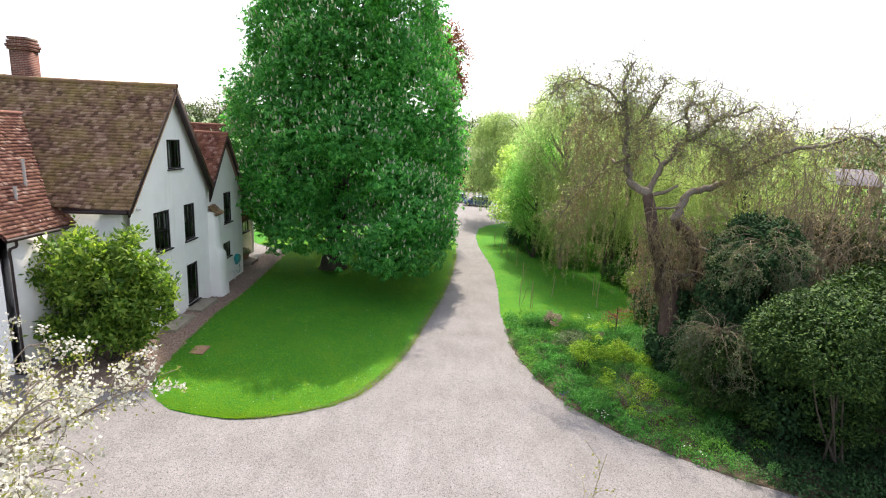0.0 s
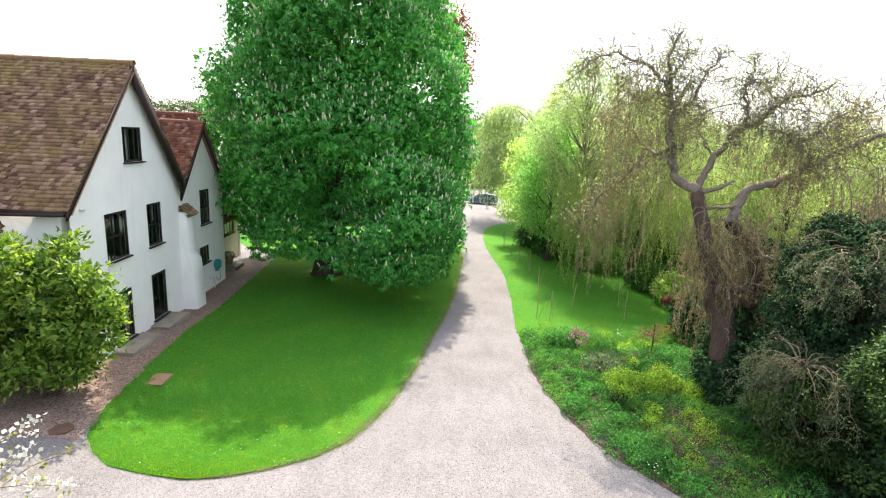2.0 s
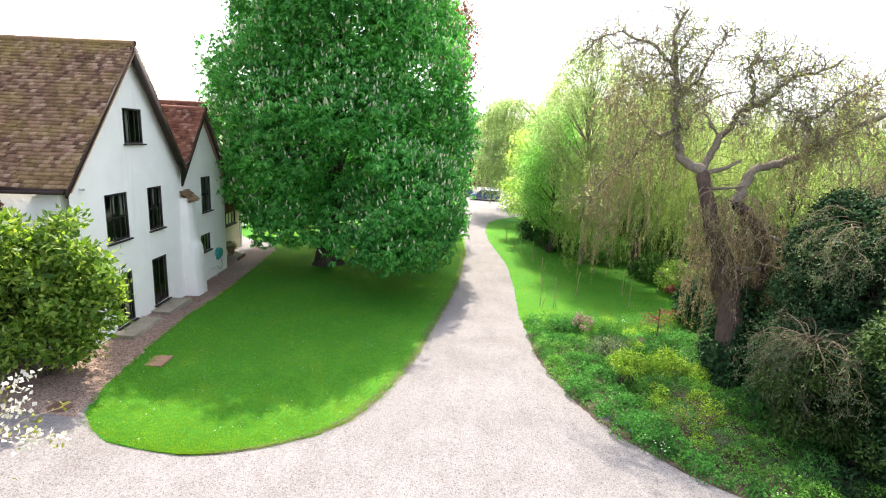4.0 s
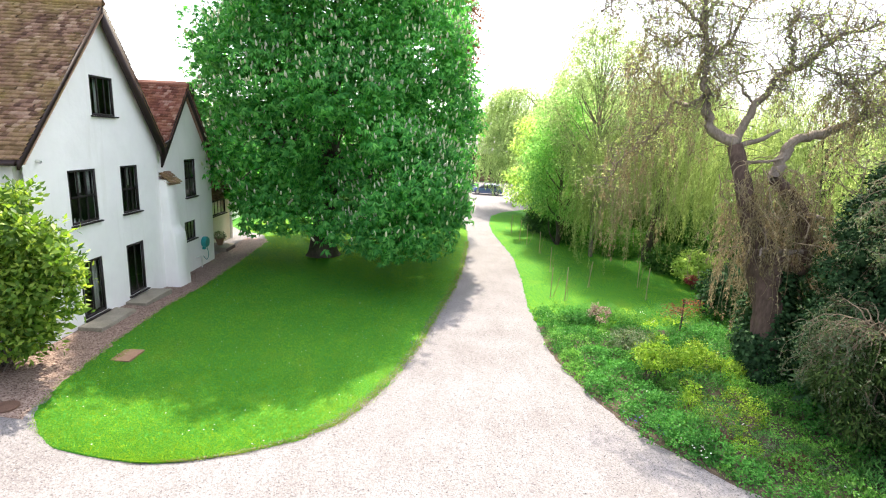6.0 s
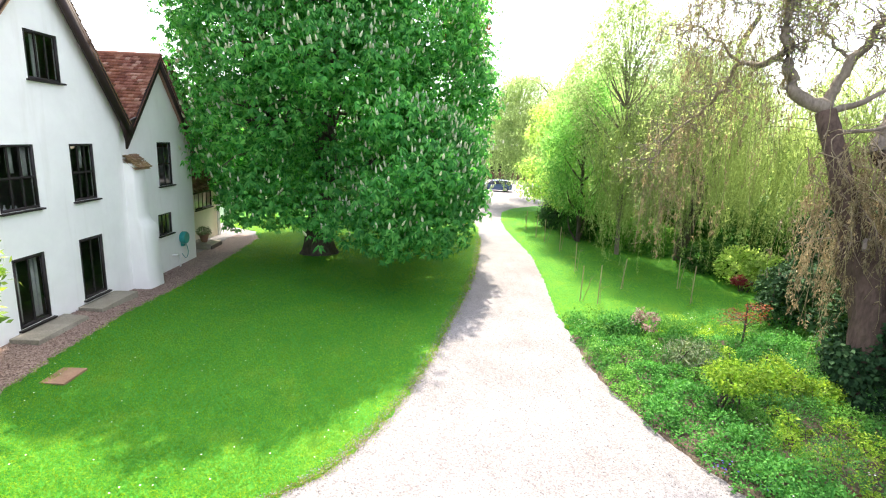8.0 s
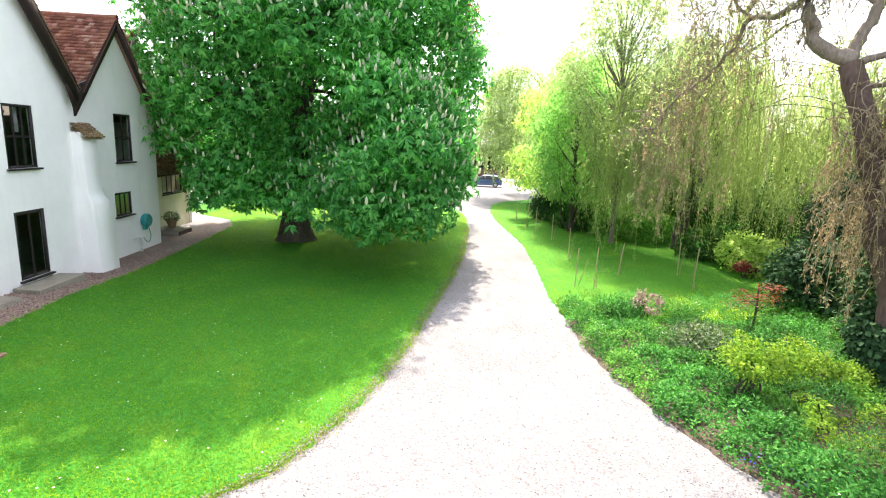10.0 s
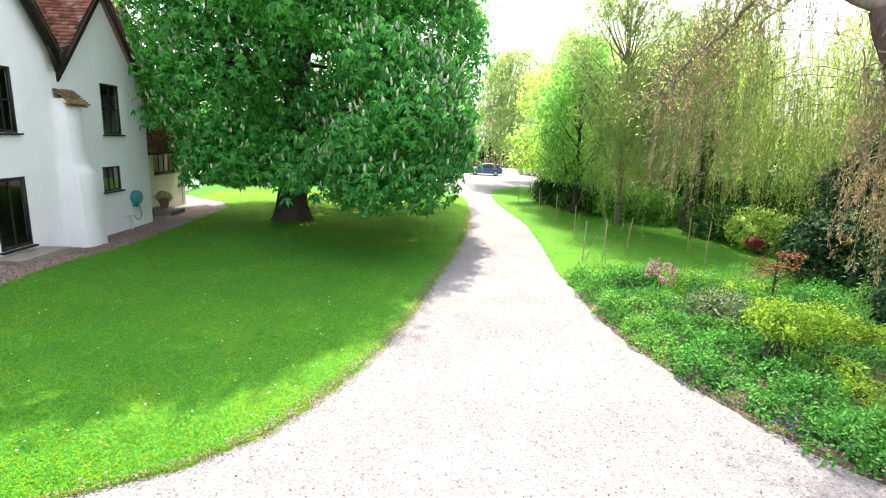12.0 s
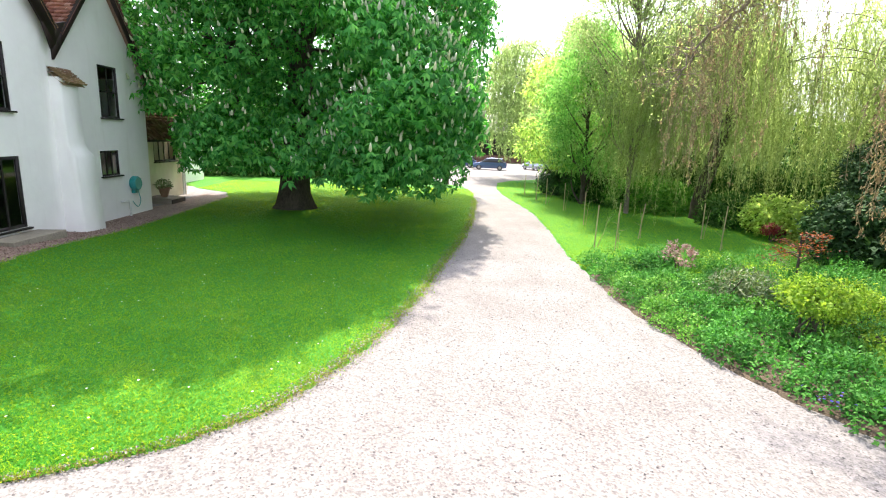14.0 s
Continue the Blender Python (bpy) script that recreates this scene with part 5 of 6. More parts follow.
def old_willow():
    t = thing("old_willow", (22.8, 20.4, 0), "gnarled old willow with bare twisted limbs and dry catkins", "tree")
    s = Soup()
    s.tube(curve([(22.9, 20.3, -0.1), (22.9, 20.4, 0.4), (22.95, 20.7, 2.2), (22.88, 21.1, 3.4), (22.8, 21.35, 4.1), (22.3, 21.5, 5.2), (22.1, 21.8, 6.2), (21.9, 22.3, 7.5)], 24),
           [0.62, 0.55, 0.5, 0.47, 0.45, 0.44, 0.44, 0.45, 0.47, 0.5, 0.54, 0.6, 0.62, 0.54, 0.4, 0.3, 0.28, 0.27, 0.26, 0.26, 0.25, 0.25, 0.26, 0.24], 18, 0.1)
    soup_part("trunk", s, M_BARK_RED, t, "thick rugged red-brown trunk", True)
    s = Soup()
    s.tube(curve([(22.95, 21.0, 3.0), (23.35, 21.1, 3.25), (23.8, 21.1, 3.5), (24.1, 21.2, 3.85), (24.15, 21.3, 4.5), (23.95, 21.4, 5.4), (23.5, 21.5, 6.0), (22.96, 21.6, 6.5)], 18), np.linspace(0.36, 0.2, 18), 12, 0.08)
    soup_part("trunk", s, M_BARK_RED, t, "crooked second stem rising from the trunk", True)
    # broken stubs at the head of the trunk
    for st, way, length, r in (((22.8, 21.0, 4.2), (-0.6, -0.5, 0.25), 0.75, 0.13), ((22.9, 20.9, 4.25), (0.5, -0.6, -0.1), 0.8, 0.12), ((23.95, 21.3, 5.4), (0.5, -0.7, 0.1), 0.6, 0.1), ((21.95, 22.2, 7.5), (0.75, -0.5, 0.45), 1.25, 0.09), ((22.05, 21.9, 7.0), (0.9, -0.3, -0.15), 1.1, 0.06)):
        s = Soup()
        s.tube(wander(st, way, length, 0.4, 0.0, 5), np.linspace(r, r * 0.62, 6), 8, 0.1)
        soup_part("stub", s, M_LIMB, t, "pale broken stub", True)
    lines = (
        (0.19, 0.05, [(21.9, 22.3, 7.6), (21.24, 22.6, 7.98), (20.99, 22.7, 8.51), (20.88, 22.8, 9.14), (20.75, 22.8, 9.66), (20.84, 22.9, 10.2), (20.7, 23.0, 10.93), (20.63, 23.0, 11.73), (20.41, 23.0, 12.42), (20.8, 23.0, 13.3)]),
        (0.15, 0.04, [(21.9, 22.35, 7.6), (22.11, 22.4, 8.13), (22.33, 22.4, 8.78), (22.7, 22.4, 9.21), (22.88, 22.3, 9.68), (23.3, 22.3, 10.0), (23.8, 22.2, 10.17), (24.08, 22.0, 10.7), (24.48, 21.8, 11.08), (24.94, 21.5, 11.2), (25.4, 21.2, 11.5)]),
        (0.2, 0.05, [(22.96, 21.6, 6.5), (23.24, 21.8, 7.14), (23.54, 21.9, 7.68), (24.43, 22.0, 7.98), (25.31, 22.1, 8.34), (26.02, 22.1, 8.64), (26.58, 22.1, 9.08), (27.1, 22.0, 9.5), (28.0, 21.8, 9.94), (29.2, 21.6, 10.1), (30.2, 21.4, 10.6), (31.2, 21.2, 10.2)]),
        (0.1, 0.025, [(20.87, 22.8, 9.09), (20.81, 23.6, 8.86), (20.79, 24.9, 9.06), (20.83, 25.5, 8.46), (20.56, 26.0, 7.69), (19.98, 26.4, 7.2), (19.55, 26.8, 6.28), (19.3, 27.0, 5.7)]),
        (0.075, 0.025, [(20.67, 23.0, 11.13), (20.2, 23.0, 11.66), (19.68, 23.2, 12.13), (19.16, 23.3, 12.22), (18.6, 23.4, 12.45), (17.9, 23.6, 12.3), (17.3, 23.8, 11.8)]),
        (0.06, 0.02, [(20.63, 23.0, 11.03), (20.31, 23.5, 11.09), (20.12, 24.0, 10.84), (19.7, 24.3, 11.08), (19.3, 24.4, 11.5)]),
        (0.075, 0.02, [(23.32, 22.3, 10.05), (23.25, 22.3, 10.65), (23.16, 22.4, 11.26), (23.36, 22.5, 11.78), (23.5, 22.6, 12.5)]),
        (0.08, 0.025, [(25.89, 22.1, 8.73), (25.79, 22.0, 9.04), (25.27, 21.8, 9.4), (24.63, 21.6, 9.65), (24.01, 21.4, 9.9)]),
        (0.06, 0.02, [(25.0, 21.7, 9.55), (25.2, 21.2, 9.83), (25.5, 21.0, 10.25), (25.9, 20.8, 10.6), (26.6, 20.7, 10.8)]),
        (0.06, 0.02, [(20.84, 22.9, 10.3), (21.4, 22.7, 10.9), (21.9, 22.9, 11.9), (22.3, 22.6, 12.7)]),
        (0.05, 0.02, [(20.6, 23.0, 11.7), (21.2, 23.5, 12.3), (21.6, 23.9, 13.1)]),
        (0.055, 0.02, [(24.2, 21.95, 10.8), (24.1, 22.4, 11.4), (24.5, 22.6, 12.0)]),
        (0.06, 0.02, [(26.58, 22.1, 9.08), (26.9, 22.5, 9.9), (27.5, 22.8, 10.5), (28.2, 23.0, 10.7)]),
        (0.05, 0.02, [(20.8, 24.8, 9.0), (20.3, 25.2, 9.7), (19.8, 25.6, 10.2), (19.2, 25.9, 10.0)]),
        (0.05, 0.02, [(22.4, 22.4, 8.85), (22.2, 23.2, 9.6), (22.4, 24.0, 10.4), (22.9, 24.6, 11.0)]),
    )
    limbs, heads = [], []
    for r0, r1, pts in lines:
        l = curve(pts, 4 * len(pts))
        l[1:-1] += 0.035 * rng.normal(size=(len(l) - 2, 3))
        limbs.append(l)
        n = len(l)
        lm = Soup()
        lm.tube(l, r0 + (r1 - r0) * np.linspace(0, 1, n) ** 0.8, 9, 0.09)
        first = n // 3 if r0 > 0.09 else 3
        for q in range(first, n):
            for _ in range(2):
                way = unit(l[min(n - 1, q + 1)] - l[q - 1]) * 0.5 + 0.75 * rng.normal(size=3) + np.array([0, 0, 0.3])
                b = wander(l[q], way, 1.1 + 1.4 * rng.random(), 1.9, 0.7, 10)
                lm.tube(b, np.linspace(0.019, 0.007, 11), 4)
                heads.append(b[4:])
                for _ in range(5):
                    c = wander(b[int(rng.integers(3, 11))], rng.normal(size=3) + np.array([0, 0, 0.1]), 0.6 + 1.0 * rng.random(), 1.9, 1.8, 7)
                    lm.tube(c, np.linspace(0.008, 0.004, 8), 3)
                    heads.append(c[2:])
        soup_part("limb", lm, M_LIMB, t, "bare twisted grey-brown limb with fine branchlets", True)
    H_ = np.concatenate(heads)
    tw, lf, P = Soup(), Soup(), []

    def strand(p0, drop, pods, sway=0.35):
        n = 8
        f = np.linspace(0, 1, n)[:, None]
        side = np.array([rng.normal(), rng.normal(), 0.3 * rng.random()]) * sway * drop ** 0.6
        pts = p0 + side * (1.6 * f - 0.8 * f * f) - np.array([0, 0, 1.0]) * drop * f ** 1.4 + 0.06 * rng.normal(size=(n, 3)) * f
        tw.tube(pts, np.linspace(0.009, 0.005, n), 3)
        for _ in range(pods):
            u = rng.random() ** 0.5 * (n - 1.001)
            i = int(u)
            m = int(rng.integers(5, 10))
            P.append(pts[i] + (pts[i + 1] - pts[i]) * (u - i) + rng.normal(size=(m, 3)) * np.array([0.03, 0.03, 0.07]))

    # short hanging twigs all over the crown
    for _ in range(620):
        strand(H_[rng.integers(len(H_))], 0.3 + 0.9 * rng.random(), int(rng.integers(1, 4)))
    # long dry strands below the drooping limb and the limbs beside it
    for l, q0, count, least in ((limbs[3], 12, 70, 1.7), (limbs[13], 2, 20, 3.5), (limbs[0], 3, 42, 2.6), (limbs[5], 4, 30, 5.5), (limbs[4], 6, 22, 7.0)):
        for _ in range(count):
            p0 = l[rng.integers(q0, len(l))] + rng.normal(size=3) * np.array([0.5, 0.55, 0.35])
            strand(p0, max(0.5, min(p0[2] - least - 1.5 * rng.random(), 1.2 + 3.6 * rng.random())), int(rng.integers(3, 8)), 0.3)
    for l, count in ((limbs[2], 70), (limbs[7], 30), (limbs[12], 40)):
        for _ in range(count):
            strand(l[rng.integers(12, len(l))] + 0.3 * rng.normal(size=3), 0.5 + 1.3 * rng.random(), int(rng.integers(2, 6)))
    # a skirt of dead twigs round the head of the trunk
    cn = Soup()
    for _ in range(400):
        z0 = 4.0 + 3.0 * rng.random()
        ang, rr = 2 * np.pi * rng.random(), 0.3 + 1.15 * rng.random()
        x0 = float(np.interp(z0, [4, 5.2, 6.9], [22.9, 22.6, 22.4])) + 0.35
        p0 = np.array([x0 + rr * 1.25 * math.cos(ang), 21.3 + rr * math.sin(ang), z0])
        if rng.random() < 0.3:
            c = wander(p0, rng.normal(size=3) + np.array([0, 0, 0.1]), 0.8 + 1.2 * rng.random(), 1.1, 1.8, 9)
            cn.tube(c, np.linspace(0.018, 0.006, 10), 4)
        else:
            strand(p0, 0.7 + 2.9 * rng.random() ** 1.4, int(rng.integers(4, 11)), 0.3)
    soup_part("dead_cane", cn, M_CANE, t, "pale dead canes tangled round the trunk", True)["kind"] = "stuff"
    iv = Soup()
    m = 15000
    zz_ = 3.6 * rng.random(m) ** 1.3
    ang = rng.random(m) * 2 * np.pi
    rr = np.interp(zz_, [0, 0.6, 3.0, 3.6], [1.0, 0.75, 0.55, 0.6]) + 0.12 * rng.normal(size=m)
    q = np.stack([22.95 + rr * np.cos(ang), 20.65 + 0.1 * zz_ + rr * np.sin(ang), zz_], 1)
    patch = np.array([noise.noise((a_[0] * 0.9, a_[1] * 0.9, a_[2] * 0.7)) for a_ in q]) + 0.3 * np.cos(ang) - 0.22 * np.clip(zz_ - 0.9, 0, 2) > -0.3
    out_n = np.stack([np.cos(ang), np.sin(ang), 0 * ang], 1)
    leafy(iv, q[patch], out_n[patch], 0.15, 0.11, 0.8)
    soup_part("ivy", iv, M_IVY, t, "dark ivy climbing the trunk")["kind"] = "stuff"
    P = np.concatenate(P)
    d = unit(np.array([0, 0, -1.0]) + 0.5 * rng.normal(size=P.shape))
    lf.leaves(P, d, sphere_dirs(len(P)), 0.1 * (0.6 + 0.8 * rng.random(len(P))), 0.032)
    soup_part("hanging_twig", tw, M_BARK_PALE, t, "fine hanging dead twigs")
    soup_part("catkin", lf, M_DRY, t, "dry brown catkins and leaves")
    g = Soup()
    H2 = H_[rng.integers(0, len(H_), 16000)] + 0.2 * rng.normal(size=(16000, 3))
    g.leaves(H2, sphere_dirs(16000), sphere_dirs(16000), 0.11, 0.035)
    soup_part("young_leaves", g, M_WILLOW, t, "few young yellow-green leaves")


rng = np.random.default_rng(33)
old_willow()
bush("ivy_clump", heap((24.5, 18.0, 4.9), (1.35, 1.3, 2.7), 64, 0.48) + heap((24.2, 17.6, 2.2), (1.4, 1.5, 1.7), 26, 0.75), M_IVY, "dark ivy-grown evergreen beside the old willow", "shrub", 185.0, 0.12, 0.065, M_BARK, "", 0.6, 10)
# the last, lowest heap is added at the back to stop sun from behind
bush("laurel_bush", heap((24.1, 13.2, 4.4), (2.1, 1.7, 1.3), 44, 0.62) + heap((26.9, 13.8, 5.0), (2.4, 2.0, 1.6), 34, 0.72) + heap((25.0, 14.0, 3.2), (1.8, 1.1, 0.9), 18, 0.6) + heap((25.6, 14.6, 1.4), (2.4, 0.8, 1.1), 24, 0.6), M_LAUREL, "rounded evergreen bush overhanging the border", "shrub", 150.0, 0.11, 0.045, M_BARK, "", 0.3, 12)
bush("yew_bush", heap((22.7, 16.2, 1.7), (1.15, 1.0, 1.2), 24, 0.5), M_YEW, "drooping grey-green conifer bush", "shrub", 190.0, 0.14, 0.034, M_BARK, "", 1.2, 6)


def hanging_stems(name, c, r, count, label):
    """Bare pale stems that spray out of a shrub and hang, with small leaves at their ends."""
    t = thing(name, (c[0], c[1], 0), label, "shrub")
    st, lf = Soup(), Soup()
    P = []
    st.tube(curve([(c[0], c[1], -0.05), (c[0] + 0.1, c[1], c[2] * 0.5), c], 6), np.linspace(0.06, 0.03, 6), 6)
    for _ in range(count):
        d = sphere_dirs(1)[0]
        d[2] = abs(d[2])
        b = wander(np.array(c) + 0.2 * d, d * np.array(r), float(np.linalg.norm(d * np.array(r))) * 1.5, 0.8, 2.4, 10)
        st.tube(b, np.linspace(0.02, 0.006, 11), 4)
        for q in range(5, 11):
            for _ in range(2):
                tw = wander(b[q], rng.normal(size=3) + np.array([0, 0, -0.5]), 0.35 + 0.4 * rng.random(), 0.8, 1.4, 5)
                st.tube(tw, np.linspace(0.007, 0.004, 6), 3)
                P.append(tw[rng.integers(1, 6, 14)] + 0.05 * rng.normal(size=(14, 3)))
    P = np.concatenate(P)
    lf.leaves(P, unit(np.array([0, 0, -0.7]) + 0.7 * rng.normal(size=P.shape)), sphere_dirs(len(P)), 0.085, 0.04)
    soup_part("stem", st, M_CANE, t, "", True)["kind"] = "stuff"
    soup_part("foliage", lf, M_GREYGREEN, t)


def tangle(name, c, r, canes, label):
    """A mound of arching dry canes with a few dead leaves on them."""
    t = thing(name, (c[0], c[1], 0), label, "shrub")
    st, lf = Soup(), Soup()
    P = []
    for _ in range(canes):
        ang, k_ = 2 * np.pi * rng.random(), 0.5 + 0.55 * rng.random()
        out_ = np.array([math.cos(ang) * r[0], math.sin(ang) * r[1], 0.0]) * k_
        a_ = np.array([c[0], c[1], 0.0]) + out_ * 0.35 * rng.random()
        top = np.array([c[0], c[1], 0.0]) + out_ * 0.7 + np.array([0, 0, r[2] * math.sqrt(max(0.1, 1.1 - k_ * k_ * 0.75)) * (0.85 + 0.25 * rng.random())])
        end = np.array([c[0], c[1], 0.0]) + out_ * 1.15 + np.array([0, 0, top[2] * (0.45 + 0.4 * rng.random())])
        line = curve([a_, (a_ + top) / 2 + 0.5 * rng.normal(size=3), top + 0.5 * rng.normal(size=3), end], 14) + 0.13 * rng.normal(size=(14, 3))
        st.tube(line, np.linspace(0.03, 0.008, 14), 5)
        for _ in range(7):
            b_ = wander(line[int(rng.integers(5, 14))], rng.normal(size=3) + np.array([0, 0, -0.2]), 0.5 + 1.1 * rng.random(), 1.4, 1.0, 6)
            st.tube(b_, np.linspace(0.011, 0.005, 7), 3)
            P.append(b_[rng.integers(1, 7, 9)] + 0.05 * rng.normal(size=(9, 3)))
    P = np.concatenate(P)
    lf.leaves(P, unit(np.array([0, 0, -0.7]) + 0.6 * rng.normal(size=P.shape)), sphere_dirs(len(P)), 0.11, 0.045)
    soup_part("stem", st, M_CANE, t, "", True)["kind"] = "stuff"
    soup_part("foliage", lf, M_DRY, t, "withered brown leaves")


hanging_stems("drooping_shrub", (22.7, 16.5, 3.1), (1.3, 1.3, 0.9), 56, "grey-green shrub with long drooping stems over the border")
hanging_stems("drooping_shrub", (24.3, 17.4, 6.2), (1.4, 1.3, 1.1), 54, "grey-green climber hanging over the dark evergreen")
bush("bramble_bush", heap((29.4, 20.6, 3.4), (3.6, 2.4, 3.2), 54, 0.95) + heap((26.8, 19.6, 3.0), (1.6, 1.4, 2.8), 30, 0.8), M_BRAMBLE, "dull olive bramble thicket behind the border", "shrub", 70.0, 0.15, 0.07, M_BARK, "", 0.5, 10)
tangle("tangled_shrub", (30.0, 20.3), (4.6, 3.2, 9.4), 120, "tangle of dry arching brown canes")
tangle("tangled_shrub", (26.2, 18.8), (2.8, 1.8, 8.6), 60, "tangle of dry arching brown canes")
bush("bay_bush", heap((30.5, 16.5, 3.6), (2.8, 2.4, 2.4), 44, 0.9), M_YEW, "broad evergreen bush at the back of the border", "shrub", 102.0, 0.16, 0.07, M_BARK, "", 0.3, 10)
bush("holly_bush", heap((29.0, 28.4, 2.6), (1.6, 1.5, 2.4), 44, 0.75), M_IVY, "tall dark evergreen at the edge of the lawn", "shrub", 170.0, 0.11, 0.055, M_BARK, "", 0.3, 8)
for (x, y, r, h, m_, lab) in ((27.4, 34.6, 2.0, 0.8, M_HEDGE, "dark undergrowth shrub under the willow"), (25.0, 40.0, 2.2, 1.2, M_BED2, "fresh green undergrowth shrub behind the birch"),
                              (23.2, 43.5, 2.2, 1.2, M_HEDGE, "dark undergrowth shrub under the trees"), (21.6, 47.5, 1.8, 1.5, M_IVY, "dark evergreen shrub by the drive"),
                              (30.5, 29.5, 2.6, 1.8, M_HEDGE, "dark undergrowth shrub under the willow"), (29.5, 44.0, 3.0, 2.4, M_HEDGE, "dark undergrowth shrub under the trees"),
                              (27.2, 32.0, 1.5, 1.3, M_BIRCH, "bright green leafy shrub"), (33.5, 38.5, 3.0, 2.6, M_HEDGE, "dark undergrowth shrub under the trees"),
                              (35.5, 25.5, 3.0, 2.6, M_HEDGE, "dark undergrowth shrub under the trees"), (25.9, 52.5, 2.8, 1.6, M_HEDGE, "dark undergrowth shrub under the trees"), (24.4, 21.4, 1.6, 3.2, M_IVY, "dark evergreen shrub beside the old willow"),
                              (27.0, 28.0, 1.4, 1.8, M_IVY, "dark evergreen shrub at the back of the border"), (24.9, 25.9, 1.2, 1.9, M_IVY, "dark evergreen shrub at the back of the border"),
                              # the next two are added sun blockers, which shade the border before them
                              (24.4, 15.3, 1.3, 2.6, M_IVY, "dark evergreen shrub added behind the laurel to block the sun"), (27.2, 15.6, 1.8, 3.2, M_IVY, "dark evergreen shrub added behind the laurel to block the sun"),
                              (23.4, 17.6, 1.1, 2.2, M_IVY, "dark evergreen shrub beside the old willow"),
                              (25.7, 24.2, 1.6, 2.6, M_IVY, "dark evergreen shrub at the back of the border"), (28.4, 25.6, 1.9, 3.8, M_IVY, "dark evergreen shrub at the back of the border")):
    bush("undergrowth_shrub", heap((x, y, h * 0.55), (r * 0.75, r * 0.75, h * 0.6), 22, r * 0.42), m_, lab, "shrub", 60.0, 0.16, 0.08, M_BARK, "undergrowth beyond the side lawn")
bush("azalea", heap((26.0, 30.7, 0.45), (0.3, 0.28, 0.25), 8, 0.2), M_CRIMSON, "crimson flowering azalea at the lawn edge", "shrub", 260.0, 0.07, 0.05, M_BARK)


def red_maple():
    t = thing("japanese_maple", (22.0, 24.1, 0), "small red-leaved japanese maple", "tree")
    s, lf = Soup(), Soup()
    s.tube(curve([(22.0, 24.1, 0), (22.02, 24.1, 0.8), (22.0, 24.15, 1.5)], 6), np.linspace(0.04, 0.025, 6), 6)
    for k_ in range(12):
        ang = 2 * np.pi * k_ / 12
        b = wander((22.0, 24.12, 0.6 + 0.07 * k_), (math.cos(ang), math.sin(ang), 0.4), 0.9 - 0.03 * k_, 0.3, 0.2, 5)
        tw = Soup()
        tw.tube(b, np.linspace(0.016, 0.005, 6), 4)
        soup_part("branch", tw, M_BARK, t)
        P = b[rng.integers(2, 6, 34)] + rng.normal(size=(34, 3)) * np.array([0.16, 0.16, 0.05])
        lf.leaves(P, sphere_dirs(34) * np.array([1, 1, 0.4]), np.array([0, 0, 1]) + 0.3 * rng.normal(size=(34, 3)), 0.09, 0.05)
    soup_part("stem", s, M_BARK, t)
    soup_part("leaves", lf, M_RED, t)


red_maple()
bush("pink_shrub", heap((18.75, 24.3, 0.7), (0.42, 0.4, 0.42), 20, 0.11), M_PINK, "small round shrub with faded pink blossom", "shrub", 320.0, 0.07, 0.04, M_BARK)
bush("dark_shrub", heap((17.9, 24.6, 0.3), (0.6, 0.45, 0.25), 9, 0.32), M_BED1, "low dark green shrub at the border's edge", "shrub", 190.0, 0.1, 0.05, M_BARK)
bush("lime_shrub", heap((18.85, 19.65, 0.9), (0.45, 0.42, 0.38), 13, 0.26), M_LIME, "yellow-green shrub on thin stems", "shrub", 300.0, 0.065, 0.04, M_BARK, "", 0.3, 8, 0.28)
for (x, y, r, h) in ((20.3, 20.3, 0.6, 0.85), (20.95, 20.9, 0.62, 0.8), (21.5, 20.2, 0.55, 0.6), (19.7, 18.9, 0.34, 0.45), (20.4, 22.6, 0.4, 0.5)):
    bush("golden_shrub", heap((x, y, h * 0.55), (r * 0.7, r * 0.65, h * 0.5), 13, r * 0.42), M_LIME, "mounded golden-green shrub in the border", "shrub", 280.0, 0.07, 0.042, M_BARK, "golden shrubs in the border", 0.3, 6, 0.3)
bush("lavender_shrub", heap((19.3, 22.0, 0.45), (0.6, 0.5, 0.35), 11, 0.3), M_GREYGREEN, "grey-green lavender-like shrub in the border", "shrub", 230.0, 0.09, 0.025, M_BARK)


bush("withered_plant", heap((20.7, 15.67, 0.12), (0.3, 0.25, 0.12), 8, 0.14), M_WITHER, "withered red-brown low plant on bare soil", "plant", 300.0, 0.08, 0.04)
bush("withered_plant", heap((19.4, 16.6, 0.1), (0.16, 0.16, 0.1), 5, 0.12), M_WITHER, "withered red-brown low plant on bare soil", "plant", 300.0, 0.08, 0.04)
# low planting of the border
rng = np.random.default_rng(45)


def in_bed(x, y):
    return (x > np.interp(y, BED_Y, BED_X) + 0.15) & (y < 26.2 - 0.04 * (x - 16)) & (y > 9)


